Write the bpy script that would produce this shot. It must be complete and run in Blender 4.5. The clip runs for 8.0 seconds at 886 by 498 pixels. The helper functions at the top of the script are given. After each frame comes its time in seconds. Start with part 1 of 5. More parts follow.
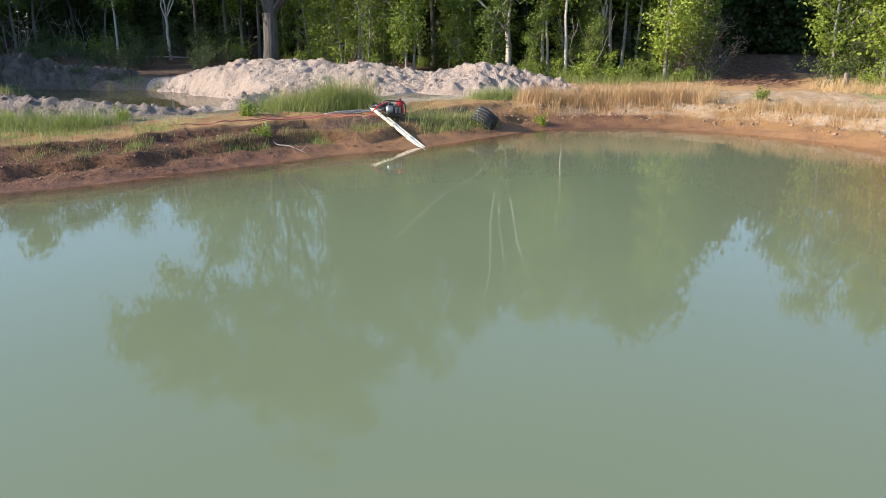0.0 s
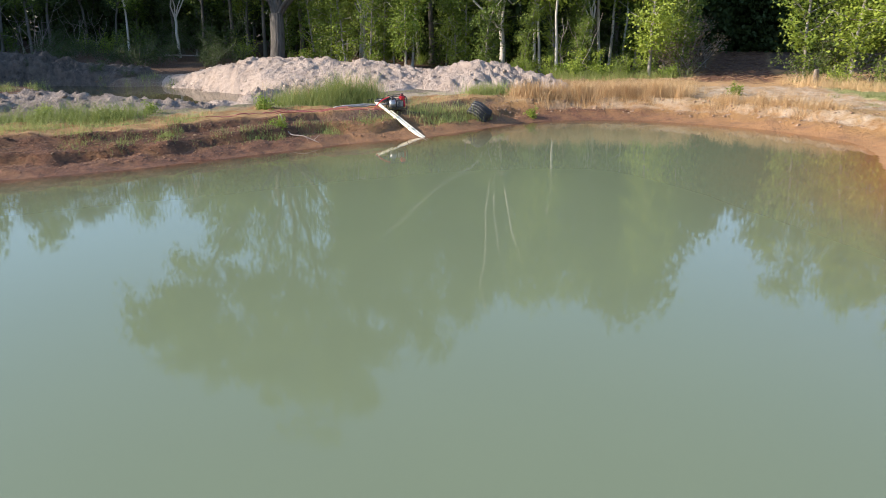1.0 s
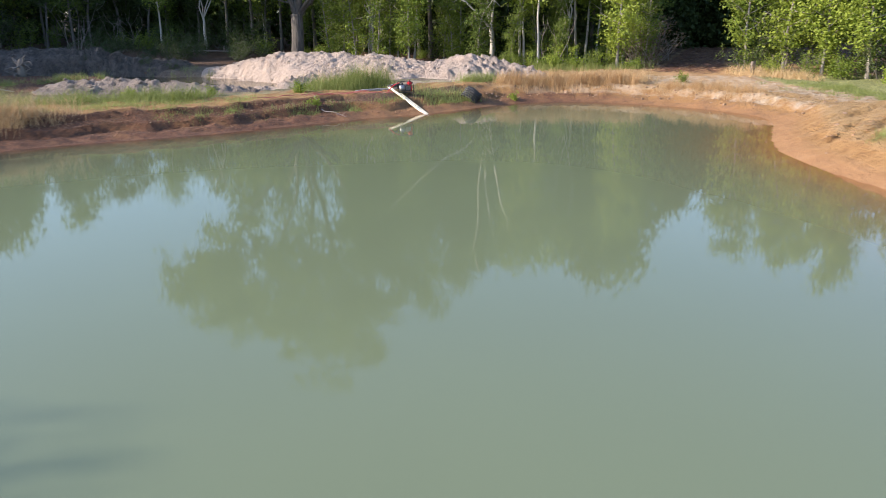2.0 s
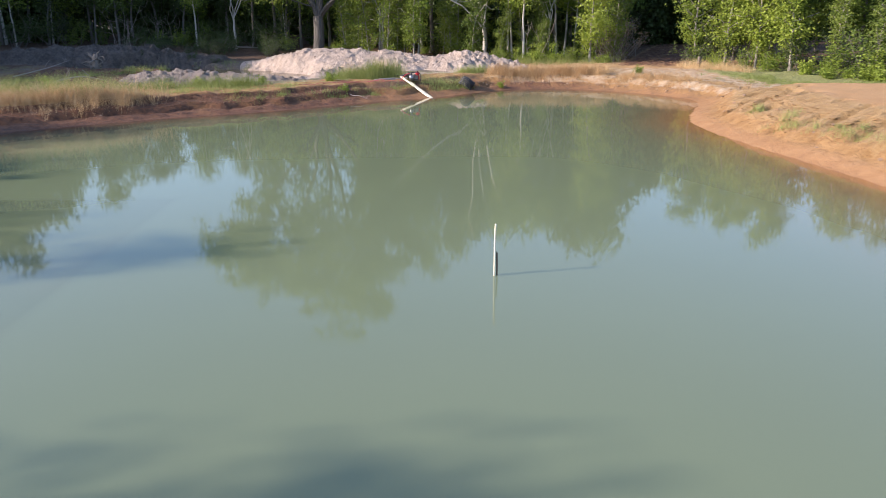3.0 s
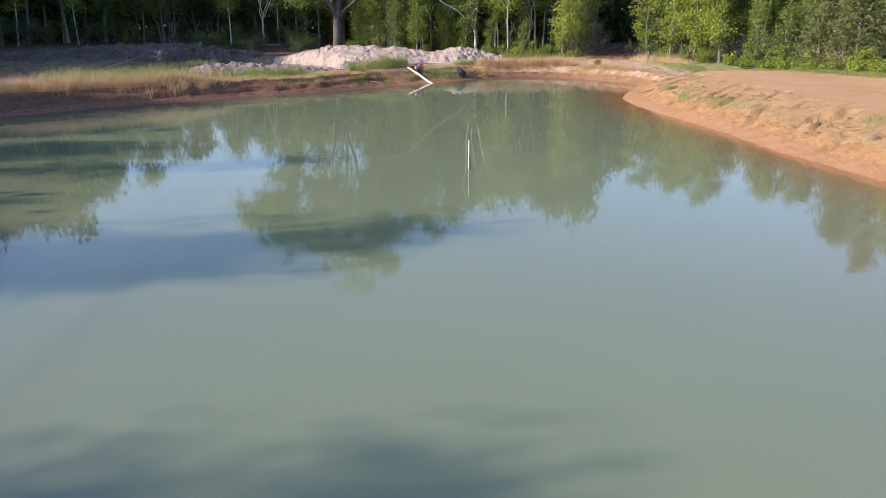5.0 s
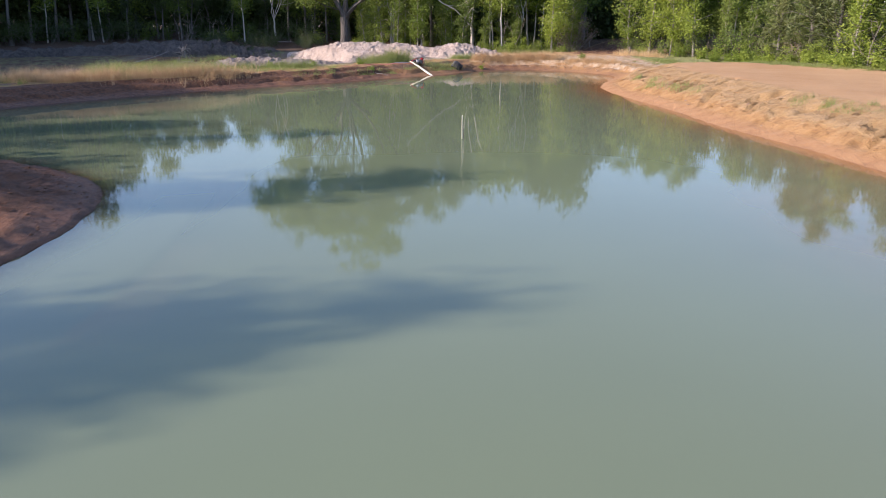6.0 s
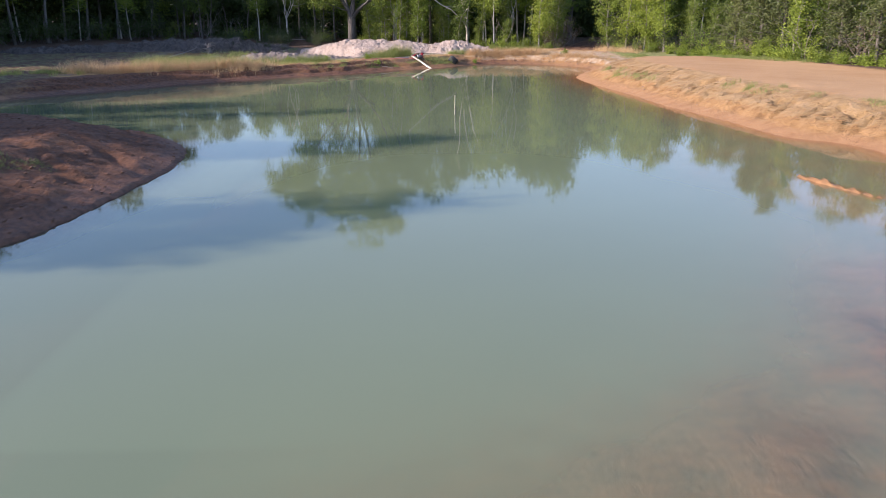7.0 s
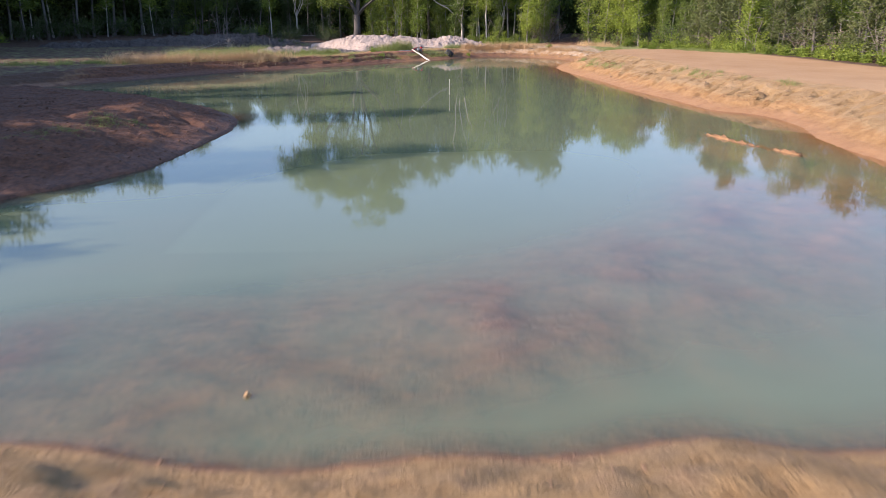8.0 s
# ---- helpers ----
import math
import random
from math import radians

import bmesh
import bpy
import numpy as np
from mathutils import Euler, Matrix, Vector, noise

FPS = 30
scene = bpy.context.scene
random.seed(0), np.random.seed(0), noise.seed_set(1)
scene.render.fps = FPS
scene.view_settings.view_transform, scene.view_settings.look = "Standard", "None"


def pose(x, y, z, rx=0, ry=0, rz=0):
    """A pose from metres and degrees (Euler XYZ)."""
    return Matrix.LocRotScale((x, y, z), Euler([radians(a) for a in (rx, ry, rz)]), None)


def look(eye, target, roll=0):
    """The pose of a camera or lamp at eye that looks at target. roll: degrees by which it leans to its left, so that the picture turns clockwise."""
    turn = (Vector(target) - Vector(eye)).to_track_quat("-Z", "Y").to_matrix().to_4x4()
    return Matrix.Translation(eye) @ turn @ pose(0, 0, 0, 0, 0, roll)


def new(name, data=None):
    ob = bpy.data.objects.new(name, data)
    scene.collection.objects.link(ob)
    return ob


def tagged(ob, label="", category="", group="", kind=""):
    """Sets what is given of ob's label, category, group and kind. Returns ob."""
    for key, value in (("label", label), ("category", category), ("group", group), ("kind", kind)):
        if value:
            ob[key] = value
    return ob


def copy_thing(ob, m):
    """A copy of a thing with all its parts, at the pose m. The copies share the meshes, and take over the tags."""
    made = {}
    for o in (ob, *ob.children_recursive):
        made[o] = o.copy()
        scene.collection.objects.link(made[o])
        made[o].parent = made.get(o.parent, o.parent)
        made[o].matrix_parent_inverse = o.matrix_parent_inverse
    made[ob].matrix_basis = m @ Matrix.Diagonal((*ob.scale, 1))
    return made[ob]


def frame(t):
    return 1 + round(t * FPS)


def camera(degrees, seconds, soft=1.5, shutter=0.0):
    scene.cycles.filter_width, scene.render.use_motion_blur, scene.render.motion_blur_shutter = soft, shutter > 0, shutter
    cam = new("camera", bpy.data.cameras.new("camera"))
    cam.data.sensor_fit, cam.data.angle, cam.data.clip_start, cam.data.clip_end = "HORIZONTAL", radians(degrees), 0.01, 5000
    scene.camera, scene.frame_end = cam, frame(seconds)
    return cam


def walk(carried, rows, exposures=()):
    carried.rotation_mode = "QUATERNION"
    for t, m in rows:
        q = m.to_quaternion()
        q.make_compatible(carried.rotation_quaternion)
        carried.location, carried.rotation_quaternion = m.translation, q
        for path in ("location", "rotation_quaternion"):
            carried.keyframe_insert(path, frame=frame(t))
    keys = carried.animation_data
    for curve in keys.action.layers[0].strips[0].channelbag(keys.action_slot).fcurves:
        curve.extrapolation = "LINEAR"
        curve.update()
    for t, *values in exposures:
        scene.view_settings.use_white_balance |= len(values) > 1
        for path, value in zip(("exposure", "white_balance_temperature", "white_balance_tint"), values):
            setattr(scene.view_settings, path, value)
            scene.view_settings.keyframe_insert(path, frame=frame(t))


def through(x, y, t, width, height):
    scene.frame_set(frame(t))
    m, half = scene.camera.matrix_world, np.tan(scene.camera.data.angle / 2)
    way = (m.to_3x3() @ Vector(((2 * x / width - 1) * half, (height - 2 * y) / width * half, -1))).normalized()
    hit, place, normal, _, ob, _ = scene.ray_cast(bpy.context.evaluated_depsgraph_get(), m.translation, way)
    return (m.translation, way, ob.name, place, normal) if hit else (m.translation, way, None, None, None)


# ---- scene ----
cam = camera(56.0, 8.0, 0.6, 0.5)
# seconds, x, y, z, yaw, pitch, roll
ROWS = [
    (0.0, 0.000, 0.000, 2.777, 0.000, -15.804, 0.004),
    (0.5, -0.018, -0.515, 2.836, -0.107, -15.881, 0.038),
    (1.0, -0.038, -1.904, 2.895, -0.232, -15.975, 0.072),
    (1.2, -0.067, -2.785, 2.923, -0.289, -16.013, 0.084),
    (1.5, -0.098, -4.315, 2.972, -0.378, -16.071, 0.100),
    (2.0, -0.176, -7.418, 3.089, -0.538, -16.178, 0.111),
    (2.1, -0.212, -8.081, 3.109, -0.567, -16.203, 0.112),
    (3.3, -0.448, -16.193, 3.646, -0.772, -16.572, 0.060),
    (3.5, -0.478, -17.154, 3.705, -0.785, -16.593, 0.064),
    (4.0, -0.499, -19.553, 3.816, -0.811, -16.631, 0.085),
    (4.5, -0.498, -21.802, 3.913, -0.828, -16.645, 0.121),
    (4.7, -0.494, -22.684, 3.944, -0.834, -16.654, 0.139),
    (5.8, -0.496, -27.512, 4.013, -0.867, -16.711, 0.272),
    (6.0, -0.515, -28.722, 4.025, -0.873, -16.716, 0.286),
    (6.2, -0.512, -29.968, 4.035, -0.879, -16.722, 0.299),
    (6.5, -0.522, -31.850, 4.069, -0.888, -16.727, 0.316),
    (7.0, -0.510, -35.179, 4.170, -0.923, -16.737, 0.334),
    (7.5, -0.517, -38.397, 4.227, -0.985, -16.770, 0.328),
    (8.0, -0.546, -41.970, 4.263, -1.052, -16.838, 0.299),
]
walk(cam, [(t, pose(x, y, z, 90 + pitch, roll, yaw)) for t, x, y, z, yaw, pitch, roll in ROWS],
     [(0.0, 0.88, 6500, 10), (2.0, 0.87, 6450, 14), (4.5, 0.84, 6400, 22), (8.0, 0.77, 6350, 23)])

# ---- light ----
SUN_AZ, SUN_EL = math.atan2(-0.24, -1.0), radians(25)
to_sun = Vector((math.cos(SUN_AZ) * math.cos(SUN_EL), math.sin(SUN_AZ) * math.cos(SUN_EL), math.sin(SUN_EL)))
sky_world = bpy.data.worlds.new("sky")
scene.world = sky_world
sky_world.use_nodes = True
wn = sky_world.node_tree.nodes
sky = wn.new("ShaderNodeTexSky")
sky.sky_type, sky.sun_disc = "NISHITA", False
sky.sun_elevation, sky.sun_rotation = SUN_EL, math.atan2(to_sun.x, to_sun.y)
sky.air_density, sky.dust_density, sky.ozone_density = 1.0, 0.8, 3.0
wn["Background"].inputs["Strength"].default_value = 0.205
sky_world.node_tree.links.new(sky.outputs[0], wn["Background"].inputs["Color"])
sun = new("sun", bpy.data.lights.new("sun", "SUN"))
sun.data.energy, sun.data.angle, sun.data.color = 5.0, radians(0.8), (1.0, 0.875, 0.735)
sun.matrix_world = look(to_sun * 100, (0, 0, 0))

# ---- helpers for meshes ----
rng = np.random.RandomState(7)


def quad_mesh(name, V, F, smooth=True, attrs=None):
    """A mesh from arrays of points and of four-cornered faces."""
    V, F = np.asarray(V, np.float32), np.asarray(F, np.int32)
    me = bpy.data.meshes.new(name)
    me.vertices.add(len(V))
    me.vertices.foreach_set("co", V.ravel())
    me.loops.add(F.size)
    me.loops.foreach_set("vertex_index", F.ravel())
    me.polygons.add(len(F))
    me.polygons.foreach_set("loop_start", np.arange(0, F.size, 4, dtype=np.int32))
    me.polygons.foreach_set("use_smooth", np.full(len(F), smooth))
    for key, values in (attrs or {}).items():
        me.attributes.new(key, "FLOAT", "POINT").data.foreach_set("value", np.asarray(values, np.float32).ravel())
    me.update(calc_edges=True)
    return me


def join(pieces):
    """One array of points and one of faces from several."""
    Vs, Fs, n = [], [], 0
    for V, F in pieces:
        Vs.append(np.asarray(V, float)), Fs.append(np.asarray(F, int) + n)
        n += len(V)
    return np.concatenate(Vs), np.concatenate(Fs)


def tube(path, radii, sides=6, closed=False):
    """A tapered tube along a path."""
    path, radii = np.asarray(path, float), np.broadcast_to(np.asarray(radii, float), (len(path),))
    d = np.gradient(path, axis=0)
    d /= np.linalg.norm(d, axis=1)[:, None] + 1e-9
    ref = np.array([0.0, 0, 1]) if abs(d[:, 2]).mean() < 0.8 else np.array([1.0, 0.1, 0])
    u = np.cross(d, ref)
    u /= np.linalg.norm(u, axis=1)[:, None] + 1e-9
    w = np.cross(d, u)
    a = np.linspace(0, 2 * np.pi, sides, endpoint=False)
    V = path[:, None] + radii[:, None, None] * (np.cos(a)[None, :, None] * u[:, None] + np.sin(a)[None, :, None] * w[:, None])
    i, j = np.meshgrid(np.arange(len(path) - 1), np.arange(sides), indexing="ij")
    k = (j + 1) % sides
    F = np.stack([i * sides + j, i * sides + k, (i + 1) * sides + k, (i + 1) * sides + j], -1).reshape(-1, 4)
    V = V.reshape(-1, 3)
    if closed:
        n = len(V)
        V = np.concatenate([V, path[:1], path[-1:]])
        s, last = np.arange(0, sides, 2), (len(path) - 1) * sides
        caps = [(n, (x + 2) % sides, (x + 1) % sides, x) for x in s] + [(n + 1, last + x, last + (x + 1) % sides, last + (x + 2) % sides) for x in s]
        F = np.concatenate([F, np.array(caps)])
    return V, F


def thing(name, label, category, group="", m=None):
    ob = new(name)
    ob.empty_display_size = 0.2
    if m is not None:
        ob.matrix_world = m
    return tagged(ob, label, category, group)


def part(name, mesh, material, parent=None, label=""):
    """Links a mesh, or a bmesh, as one object under a thing or a part."""
    if isinstance(mesh, bmesh.types.BMesh):
        me = bpy.data.meshes.new(name)
        mesh.to_mesh(me)
        mesh.free()
        mesh = me
    mesh.materials.append(material)
    ob = new(name, mesh)
    if parent:
        ob.parent = parent
    return tagged(ob, label)


TABLE = np.random.RandomState(3).rand(256, 256)


def vnoise(x, y, s=0):
    x, y = np.asarray(x, float) + 37.7 * s, np.asarray(y, float) + 91.3 * s
    i, j = np.floor(x).astype(int), np.floor(y).astype(int)
    a, b = x - i, y - j
    a, b = a * a * (3 - 2 * a), b * b * (3 - 2 * b)
    g = lambda p, q: TABLE[p % 256, q % 256]
    return (g(i, j) * (1 - a) + g(i + 1, j) * a) * (1 - b) + (g(i, j + 1) * (1 - a) + g(i + 1, j + 1) * a) * b


def fbm(x, y, octaves=4, s=0):
    total, amp, norm = 0, 1.0, 0
    for k in range(octaves):
        total, norm, amp = total + amp * vnoise(x * 2 ** k, y * 2 ** k, s + k), norm + amp, amp * 0.5
    return total / norm * 2 - 1


def step(v, a, b):
    v = np.clip((v - a) / (b - a), 0, 1)
    return v * v * (3 - 2 * v)


# ---- materials ----
def material(name):
    m = bpy.data.materials.new(name)
    m.use_nodes = True
    nodes, links = m.node_tree.nodes, m.node_tree.links
    return m, nodes, links, nodes["Principled BSDF"]


def noise_node(nodes, links, scale, detail=6, rough=0.6, kind="Object"):
    co = nodes.new("ShaderNodeTexCoord")
    n = nodes.new("ShaderNodeTexNoise")
    n.inputs["Scale"].default_value, n.inputs["Detail"].default_value, n.inputs["Roughness"].default_value = scale, detail, rough
    links.new(co.outputs[kind], n.inputs["Vector"])
    return n.outputs["Fac"]


def mix_colour(nodes, links, fac, a, b):
    n = nodes.new("ShaderNodeMix")
    n.data_type = "RGBA"
    for key, value in ((0, fac), (6, a), (7, b)):
        if isinstance(value, (float, int)):
            n.inputs[key].default_value = value
        elif isinstance(value, tuple):
            n.inputs[key].default_value = (*value, 1)
        else:
            links.new(value, n.inputs[key])
    return n.outputs[2]


def maths(nodes, links, op, a, b=0.0, clamp=False):
    n = nodes.new("ShaderNodeMath")
    n.operation, n.use_clamp = op, clamp
    for k, value in enumerate((a, b)):
        if isinstance(value, (float, int)):
            n.inputs[k].default_value = value
        else:
            links.new(value, n.inputs[k])
    return n.outputs[0]


def ramp(nodes, links, fac, stops):
    n = nodes.new("ShaderNodeValToRGB")
    while len(n.color_ramp.elements) < len(stops):
        n.color_ramp.elements.new(0.5)
    for e, (at, c) in zip(n.color_ramp.elements, stops):
        e.position, e.color = at, (*c, 1)
    links.new(fac, n.inputs[0])
    return n.outputs[0]


def bump(nodes, links, bsdf, height, strength, distance):
    n = nodes.new("ShaderNodeBump")
    n.inputs["Strength"].default_value, n.inputs["Distance"].default_value = strength, distance
    links.new(height, n.inputs["Height"])
    links.new(n.outputs[0], bsdf.inputs["Normal"])


def plain(name, a, b, scale=8.0, rough=0.7, metal=0.0, relief=0.01):
    """A surface with two tones of grain and a fine relief."""
    m, nodes, links, bsdf = material(name)
    coarse, fine = noise_node(nodes, links, scale), noise_node(nodes, links, scale * 7, 3)
    f = maths(nodes, links, "ADD", maths(nodes, links, "MULTIPLY", coarse, 1.6), maths(nodes, links, "MULTIPLY_ADD", fine, 0.8), True)
    f = maths(nodes, links, "SUBTRACT", f, 0.5, True)
    links.new(mix_colour(nodes, links, f, a, b), bsdf.inputs["Base Color"])
    bsdf.inputs["Roughness"].default_value, bsdf.inputs["Metallic"].default_value = rough, metal
    if relief:
        bump(nodes, links, bsdf, fine, 0.5, relief)
    return m


def furrowed(name, a, b):
    """Bark with deep upright furrows."""
    m, nodes, links, bsdf = material(name)
    co, n = nodes.new("ShaderNodeTexCoord"), nodes.new("ShaderNodeTexNoise")
    scale = nodes.new("ShaderNodeMapping")
    scale.inputs["Scale"].default_value = (1.0, 1.0, 0.16)
    links.new(co.outputs["Object"], scale.inputs["Vector"])
    links.new(scale.outputs[0], n.inputs["Vector"])
    n.inputs["Scale"].default_value, n.inputs["Detail"].default_value, n.inputs["Roughness"].default_value = 13.0, 6, 0.65
    patch = noise_node(nodes, links, 1.6, 4)
    f = maths(nodes, links, "ADD", maths(nodes, links, "MULTIPLY", n.outputs["Fac"], 1.7), maths(nodes, links, "MULTIPLY", patch, 0.9))
    f = maths(nodes, links, "SUBTRACT", f, 0.8, True)
    links.new(mix_colour(nodes, links, f, a, b), bsdf.inputs["Base Color"])
    bsdf.inputs["Roughness"].default_value = 0.95
    bump(nodes, links, bsdf, n.outputs["Fac"], 1.0, 0.12)
    return m


def leaf_material(name, dark, light, through=0.4):
    """Thin leaves: part of the light goes through; the tone varies from leaf to leaf and from plant to plant."""
    m, nodes, links, bsdf = material(name)
    geo, info = nodes.new("ShaderNodeNewGeometry"), nodes.new("ShaderNodeObjectInfo")
    f = maths(nodes, links, "MULTIPLY_ADD", geo.outputs["Random Per Island"], 0.5)
    f.node.inputs[2].default_value = 0.0
    f = maths(nodes, links, "ADD", f, maths(nodes, links, "MULTIPLY", info.outputs["Random"], 0.5))
    c = mix_colour(nodes, links, f, dark, light)
    links.new(c, bsdf.inputs["Base Color"])
    bsdf.inputs["Roughness"].default_value = 0.55
    bsdf.inputs["Specular IOR Level"].default_value = 0.3
    t = nodes.new("ShaderNodeBsdfTranslucent")
    links.new(c, t.inputs["Color"])
    mixer = nodes.new("ShaderNodeMixShader")
    mixer.inputs[0].default_value = through
    links.new(bsdf.outputs[0], mixer.inputs[1]), links.new(t.outputs[0], mixer.inputs[2])
    links.new(mixer.outputs[0], nodes["Material Output"].inputs["Surface"])
    return m


def ground_material():
    m, nodes, links, bsdf = material("ground")

    def attr(name):
        n = nodes.new("ShaderNodeAttribute")
        n.attribute_name = name
        return n.outputs["Fac"]

    broad, mid, fine = noise_node(nodes, links, 0.35, 4), noise_node(nodes, links, 2.2, 8, 0.65), noise_node(nodes, links, 17.0, 6, 0.7)
    crust = noise_node(nodes, links, 6.5, 6, 0.75)

    def mask(name, hard=3.0):
        v = maths(nodes, links, "ADD", attr(name), maths(nodes, links, "MULTIPLY", maths(nodes, links, "SUBTRACT", mid, 0.5), 0.9))
        return maths(nodes, links, "MULTIPLY_ADD", maths(nodes, links, "SUBTRACT", v, 0.5), hard).node

    def soft(name, hard=3.0):
        n = mask(name, hard)
        n.inputs[2].default_value, n.use_clamp = 0.5, True
        return n.outputs[0]

    clay = ramp(nodes, links, mid, [(0.28, (0.225, 0.112, 0.038)), (0.5, (0.345, 0.191, 0.070)), (0.72, (0.43, 0.255, 0.110))])
    tan = ramp(nodes, links, mid, [(0.28, (0.26, 0.152, 0.056)), (0.5, (0.355, 0.222, 0.093)), (0.72, (0.42, 0.280, 0.140))])
    c = mix_colour(nodes, links, soft("tan", 2.0), clay, tan)
    dusty = ramp(nodes, links, broad, [(0.3, (0.37, 0.205, 0.085)), (0.7, (0.44, 0.268, 0.125))])
    c = mix_colour(nodes, links, soft("dry", 2.0), c, dusty)
    sand = ramp(nodes, links, mid, [(0.3, (0.29, 0.225, 0.16)), (0.6, (0.45, 0.37, 0.28))])
    c = mix_colour(nodes, links, soft("sand"), c, sand)
    dark = ramp(nodes, links, fine, [(0.3, (0.09, 0.07, 0.052)), (0.7, (0.235, 0.19, 0.143))])
    c = mix_colour(nodes, links, soft("soil", 4.0), c, dark)
    litter = ramp(nodes, links, fine, [(0.3, (0.042, 0.022, 0.011)), (0.7, (0.15, 0.082, 0.042))])
    c = mix_colour(nodes, links, soft("litter"), c, litter)
    turf = ramp(nodes, links, fine, [(0.3, (0.10, 0.12, 0.035)), (0.7, (0.32, 0.31, 0.11))])
    c = mix_colour(nodes, links, soft("turf", 4.0), c, turf)
    wet = soft("wet", 1.6)
    c = mix_colour(nodes, links, maths(nodes, links, "MULTIPLY", wet, 0.5), c, (0.30, 0.145, 0.062))
    # Damp clay tone; it also paints shade onto the spit and left bank.
    moist_shade = ramp(nodes, links, crust, [(0.34, (0.050, 0.020, 0.009)), (0.66, (0.185, 0.078, 0.034))])
    c = mix_colour(nodes, links, soft("damp_shade", 2.5), c, moist_shade)
    grain = mix_colour(nodes, links, 0.28, c, (0.5, 0.5, 0.5))
    n = grain.node
    n.blend_type = "OVERLAY"
    links.new(fine, n.inputs[7])
    links.new(grain, bsdf.inputs["Base Color"])
    links.new(maths(nodes, links, "SUBTRACT", 0.95, maths(nodes, links, "MULTIPLY", wet, 0.2)), bsdf.inputs["Roughness"])
    height = maths(nodes, links, "ADD", mid, maths(nodes, links, "ADD", maths(nodes, links, "MULTIPLY", fine, 0.4), maths(nodes, links, "MULTIPLY", crust, 0.8)))
    bump(nodes, links, bsdf, height, 1.0, 0.13)
    relief = bsdf.inputs["Normal"].links[0].from_node
    smooth = maths(nodes, links, "ADD", maths(nodes, links, "MULTIPLY", attr("wet"), 0.45), maths(nodes, links, "MULTIPLY", attr("dry"), 0.6))
    links.new(maths(nodes, links, "SUBTRACT", 1.0, smooth, True), relief.inputs["Strength"])
    return m


def water_material(name, deep, clear):
    """Turbid water: silt hides the bed with depth; the surface mirrors by Fresnel."""
    m, nodes, links, bsdf = material(name)
    nodes.remove(bsdf)
    depth = nodes.new("ShaderNodeAttribute")
    depth.attribute_name = "depth"
    seen = maths(nodes, links, "POWER", 2.718, maths(nodes, links, "MULTIPLY", depth.outputs["Fac"], -clear))
    drift = noise_node(nodes, links, 0.12, 3)
    body = nodes.new("ShaderNodeBsdfDiffuse")
    links.new(mix_colour(nodes, links, drift, deep, tuple(1.18 * v for v in deep)), body.inputs["Color"])
    bed = nodes.new("ShaderNodeBsdfTransparent")
    bed.inputs["Color"].default_value = (0.84, 0.75, 0.76, 1)
    inner = nodes.new("ShaderNodeMixShader")
    links.new(seen, inner.inputs[0]), links.new(body.outputs[0], inner.inputs[1]), links.new(bed.outputs[0], inner.inputs[2])
    ripple = maths(nodes, links, "ADD", noise_node(nodes, links, 5.0, 4), maths(nodes, links, "MULTIPLY", noise_node(nodes, links, 0.9, 2), 2.0))
    gloss, fres = nodes.new("ShaderNodeBsdfGlossy"), nodes.new("ShaderNodeFresnel")
    gloss.inputs["Roughness"].default_value, fres.inputs["IOR"].default_value = 0.03, 1.33
    b = nodes.new("ShaderNodeBump")
    b.inputs["Strength"].default_value, b.inputs["Distance"].default_value = 0.05, 0.006
    links.new(ripple, b.inputs["Height"])
    links.new(b.outputs[0], gloss.inputs["Normal"])
    outer = nodes.new("ShaderNodeMixShader")
    links.new(fres.outputs[0], outer.inputs[0]), links.new(inner.outputs[0], outer.inputs[1]), links.new(gloss.outputs[0], outer.inputs[2])
    links.new(outer.outputs[0], nodes["Material Output"].inputs["Surface"])
    return m


def crumbly(name, a, b):
    """Dug sand: clods and hollows at three scales."""
    m, nodes, links, bsdf = material(name)
    big, mid, fine = noise_node(nodes, links, 1.1, 5, 0.6), noise_node(nodes, links, 5.0, 6, 0.7), noise_node(nodes, links, 16.0, 4, 0.7)
    f = maths(nodes, links, "ADD", maths(nodes, links, "MULTIPLY", mid, 1.1), maths(nodes, links, "MULTIPLY", big, 0.9))
    f = maths(nodes, links, "MULTIPLY", maths(nodes, links, "SUBTRACT", f, 0.55, True), 1.2, True)
    links.new(mix_colour(nodes, links, f, a, b), bsdf.inputs["Base Color"])
    bsdf.inputs["Roughness"].default_value = 0.95
    bump(nodes, links, bsdf, maths(nodes, links, "ADD", mid, maths(nodes, links, "MULTIPLY", fine, 0.5)), 1.0, 0.20)
    return m


GROUND = ground_material()
WATER = water_material("pond_water", (0.134, 0.163, 0.095), 3.2)
DARK_WATER = water_material("ditch_water", (0.085, 0.080, 0.042), 4.0)
SAND = crumbly("mound_sand", (0.29, 0.222, 0.176), (0.58, 0.468, 0.385))
# Spoil colour lowered far below the sand's to hold the heap's shade.
SHADED_SPOIL = crumbly("spoil", (0.028, 0.022, 0.018), (0.19, 0.155, 0.127))
# Sand between the two in tone: part shade is mixed into its colour.
SHADED_SAND = crumbly("shaded_sand", (0.13, 0.104, 0.088), (0.36, 0.298, 0.25))
GREY_BARK = plain("grey_bark", (0.14, 0.125, 0.105), (0.36, 0.33, 0.285), 7, 0.9, 0, 0.02)
DRY_LEAF = leaf_material("dry_leaf", (0.12, 0.09, 0.06), (0.27, 0.21, 0.14), 0.2)
BARK = plain("bark", (0.07, 0.06, 0.05), (0.20, 0.18, 0.155), 6, 0.9, 0, 0.03)
OAK_BARK = furrowed("oak_bark", (0.036, 0.032, 0.028), (0.165, 0.148, 0.128))
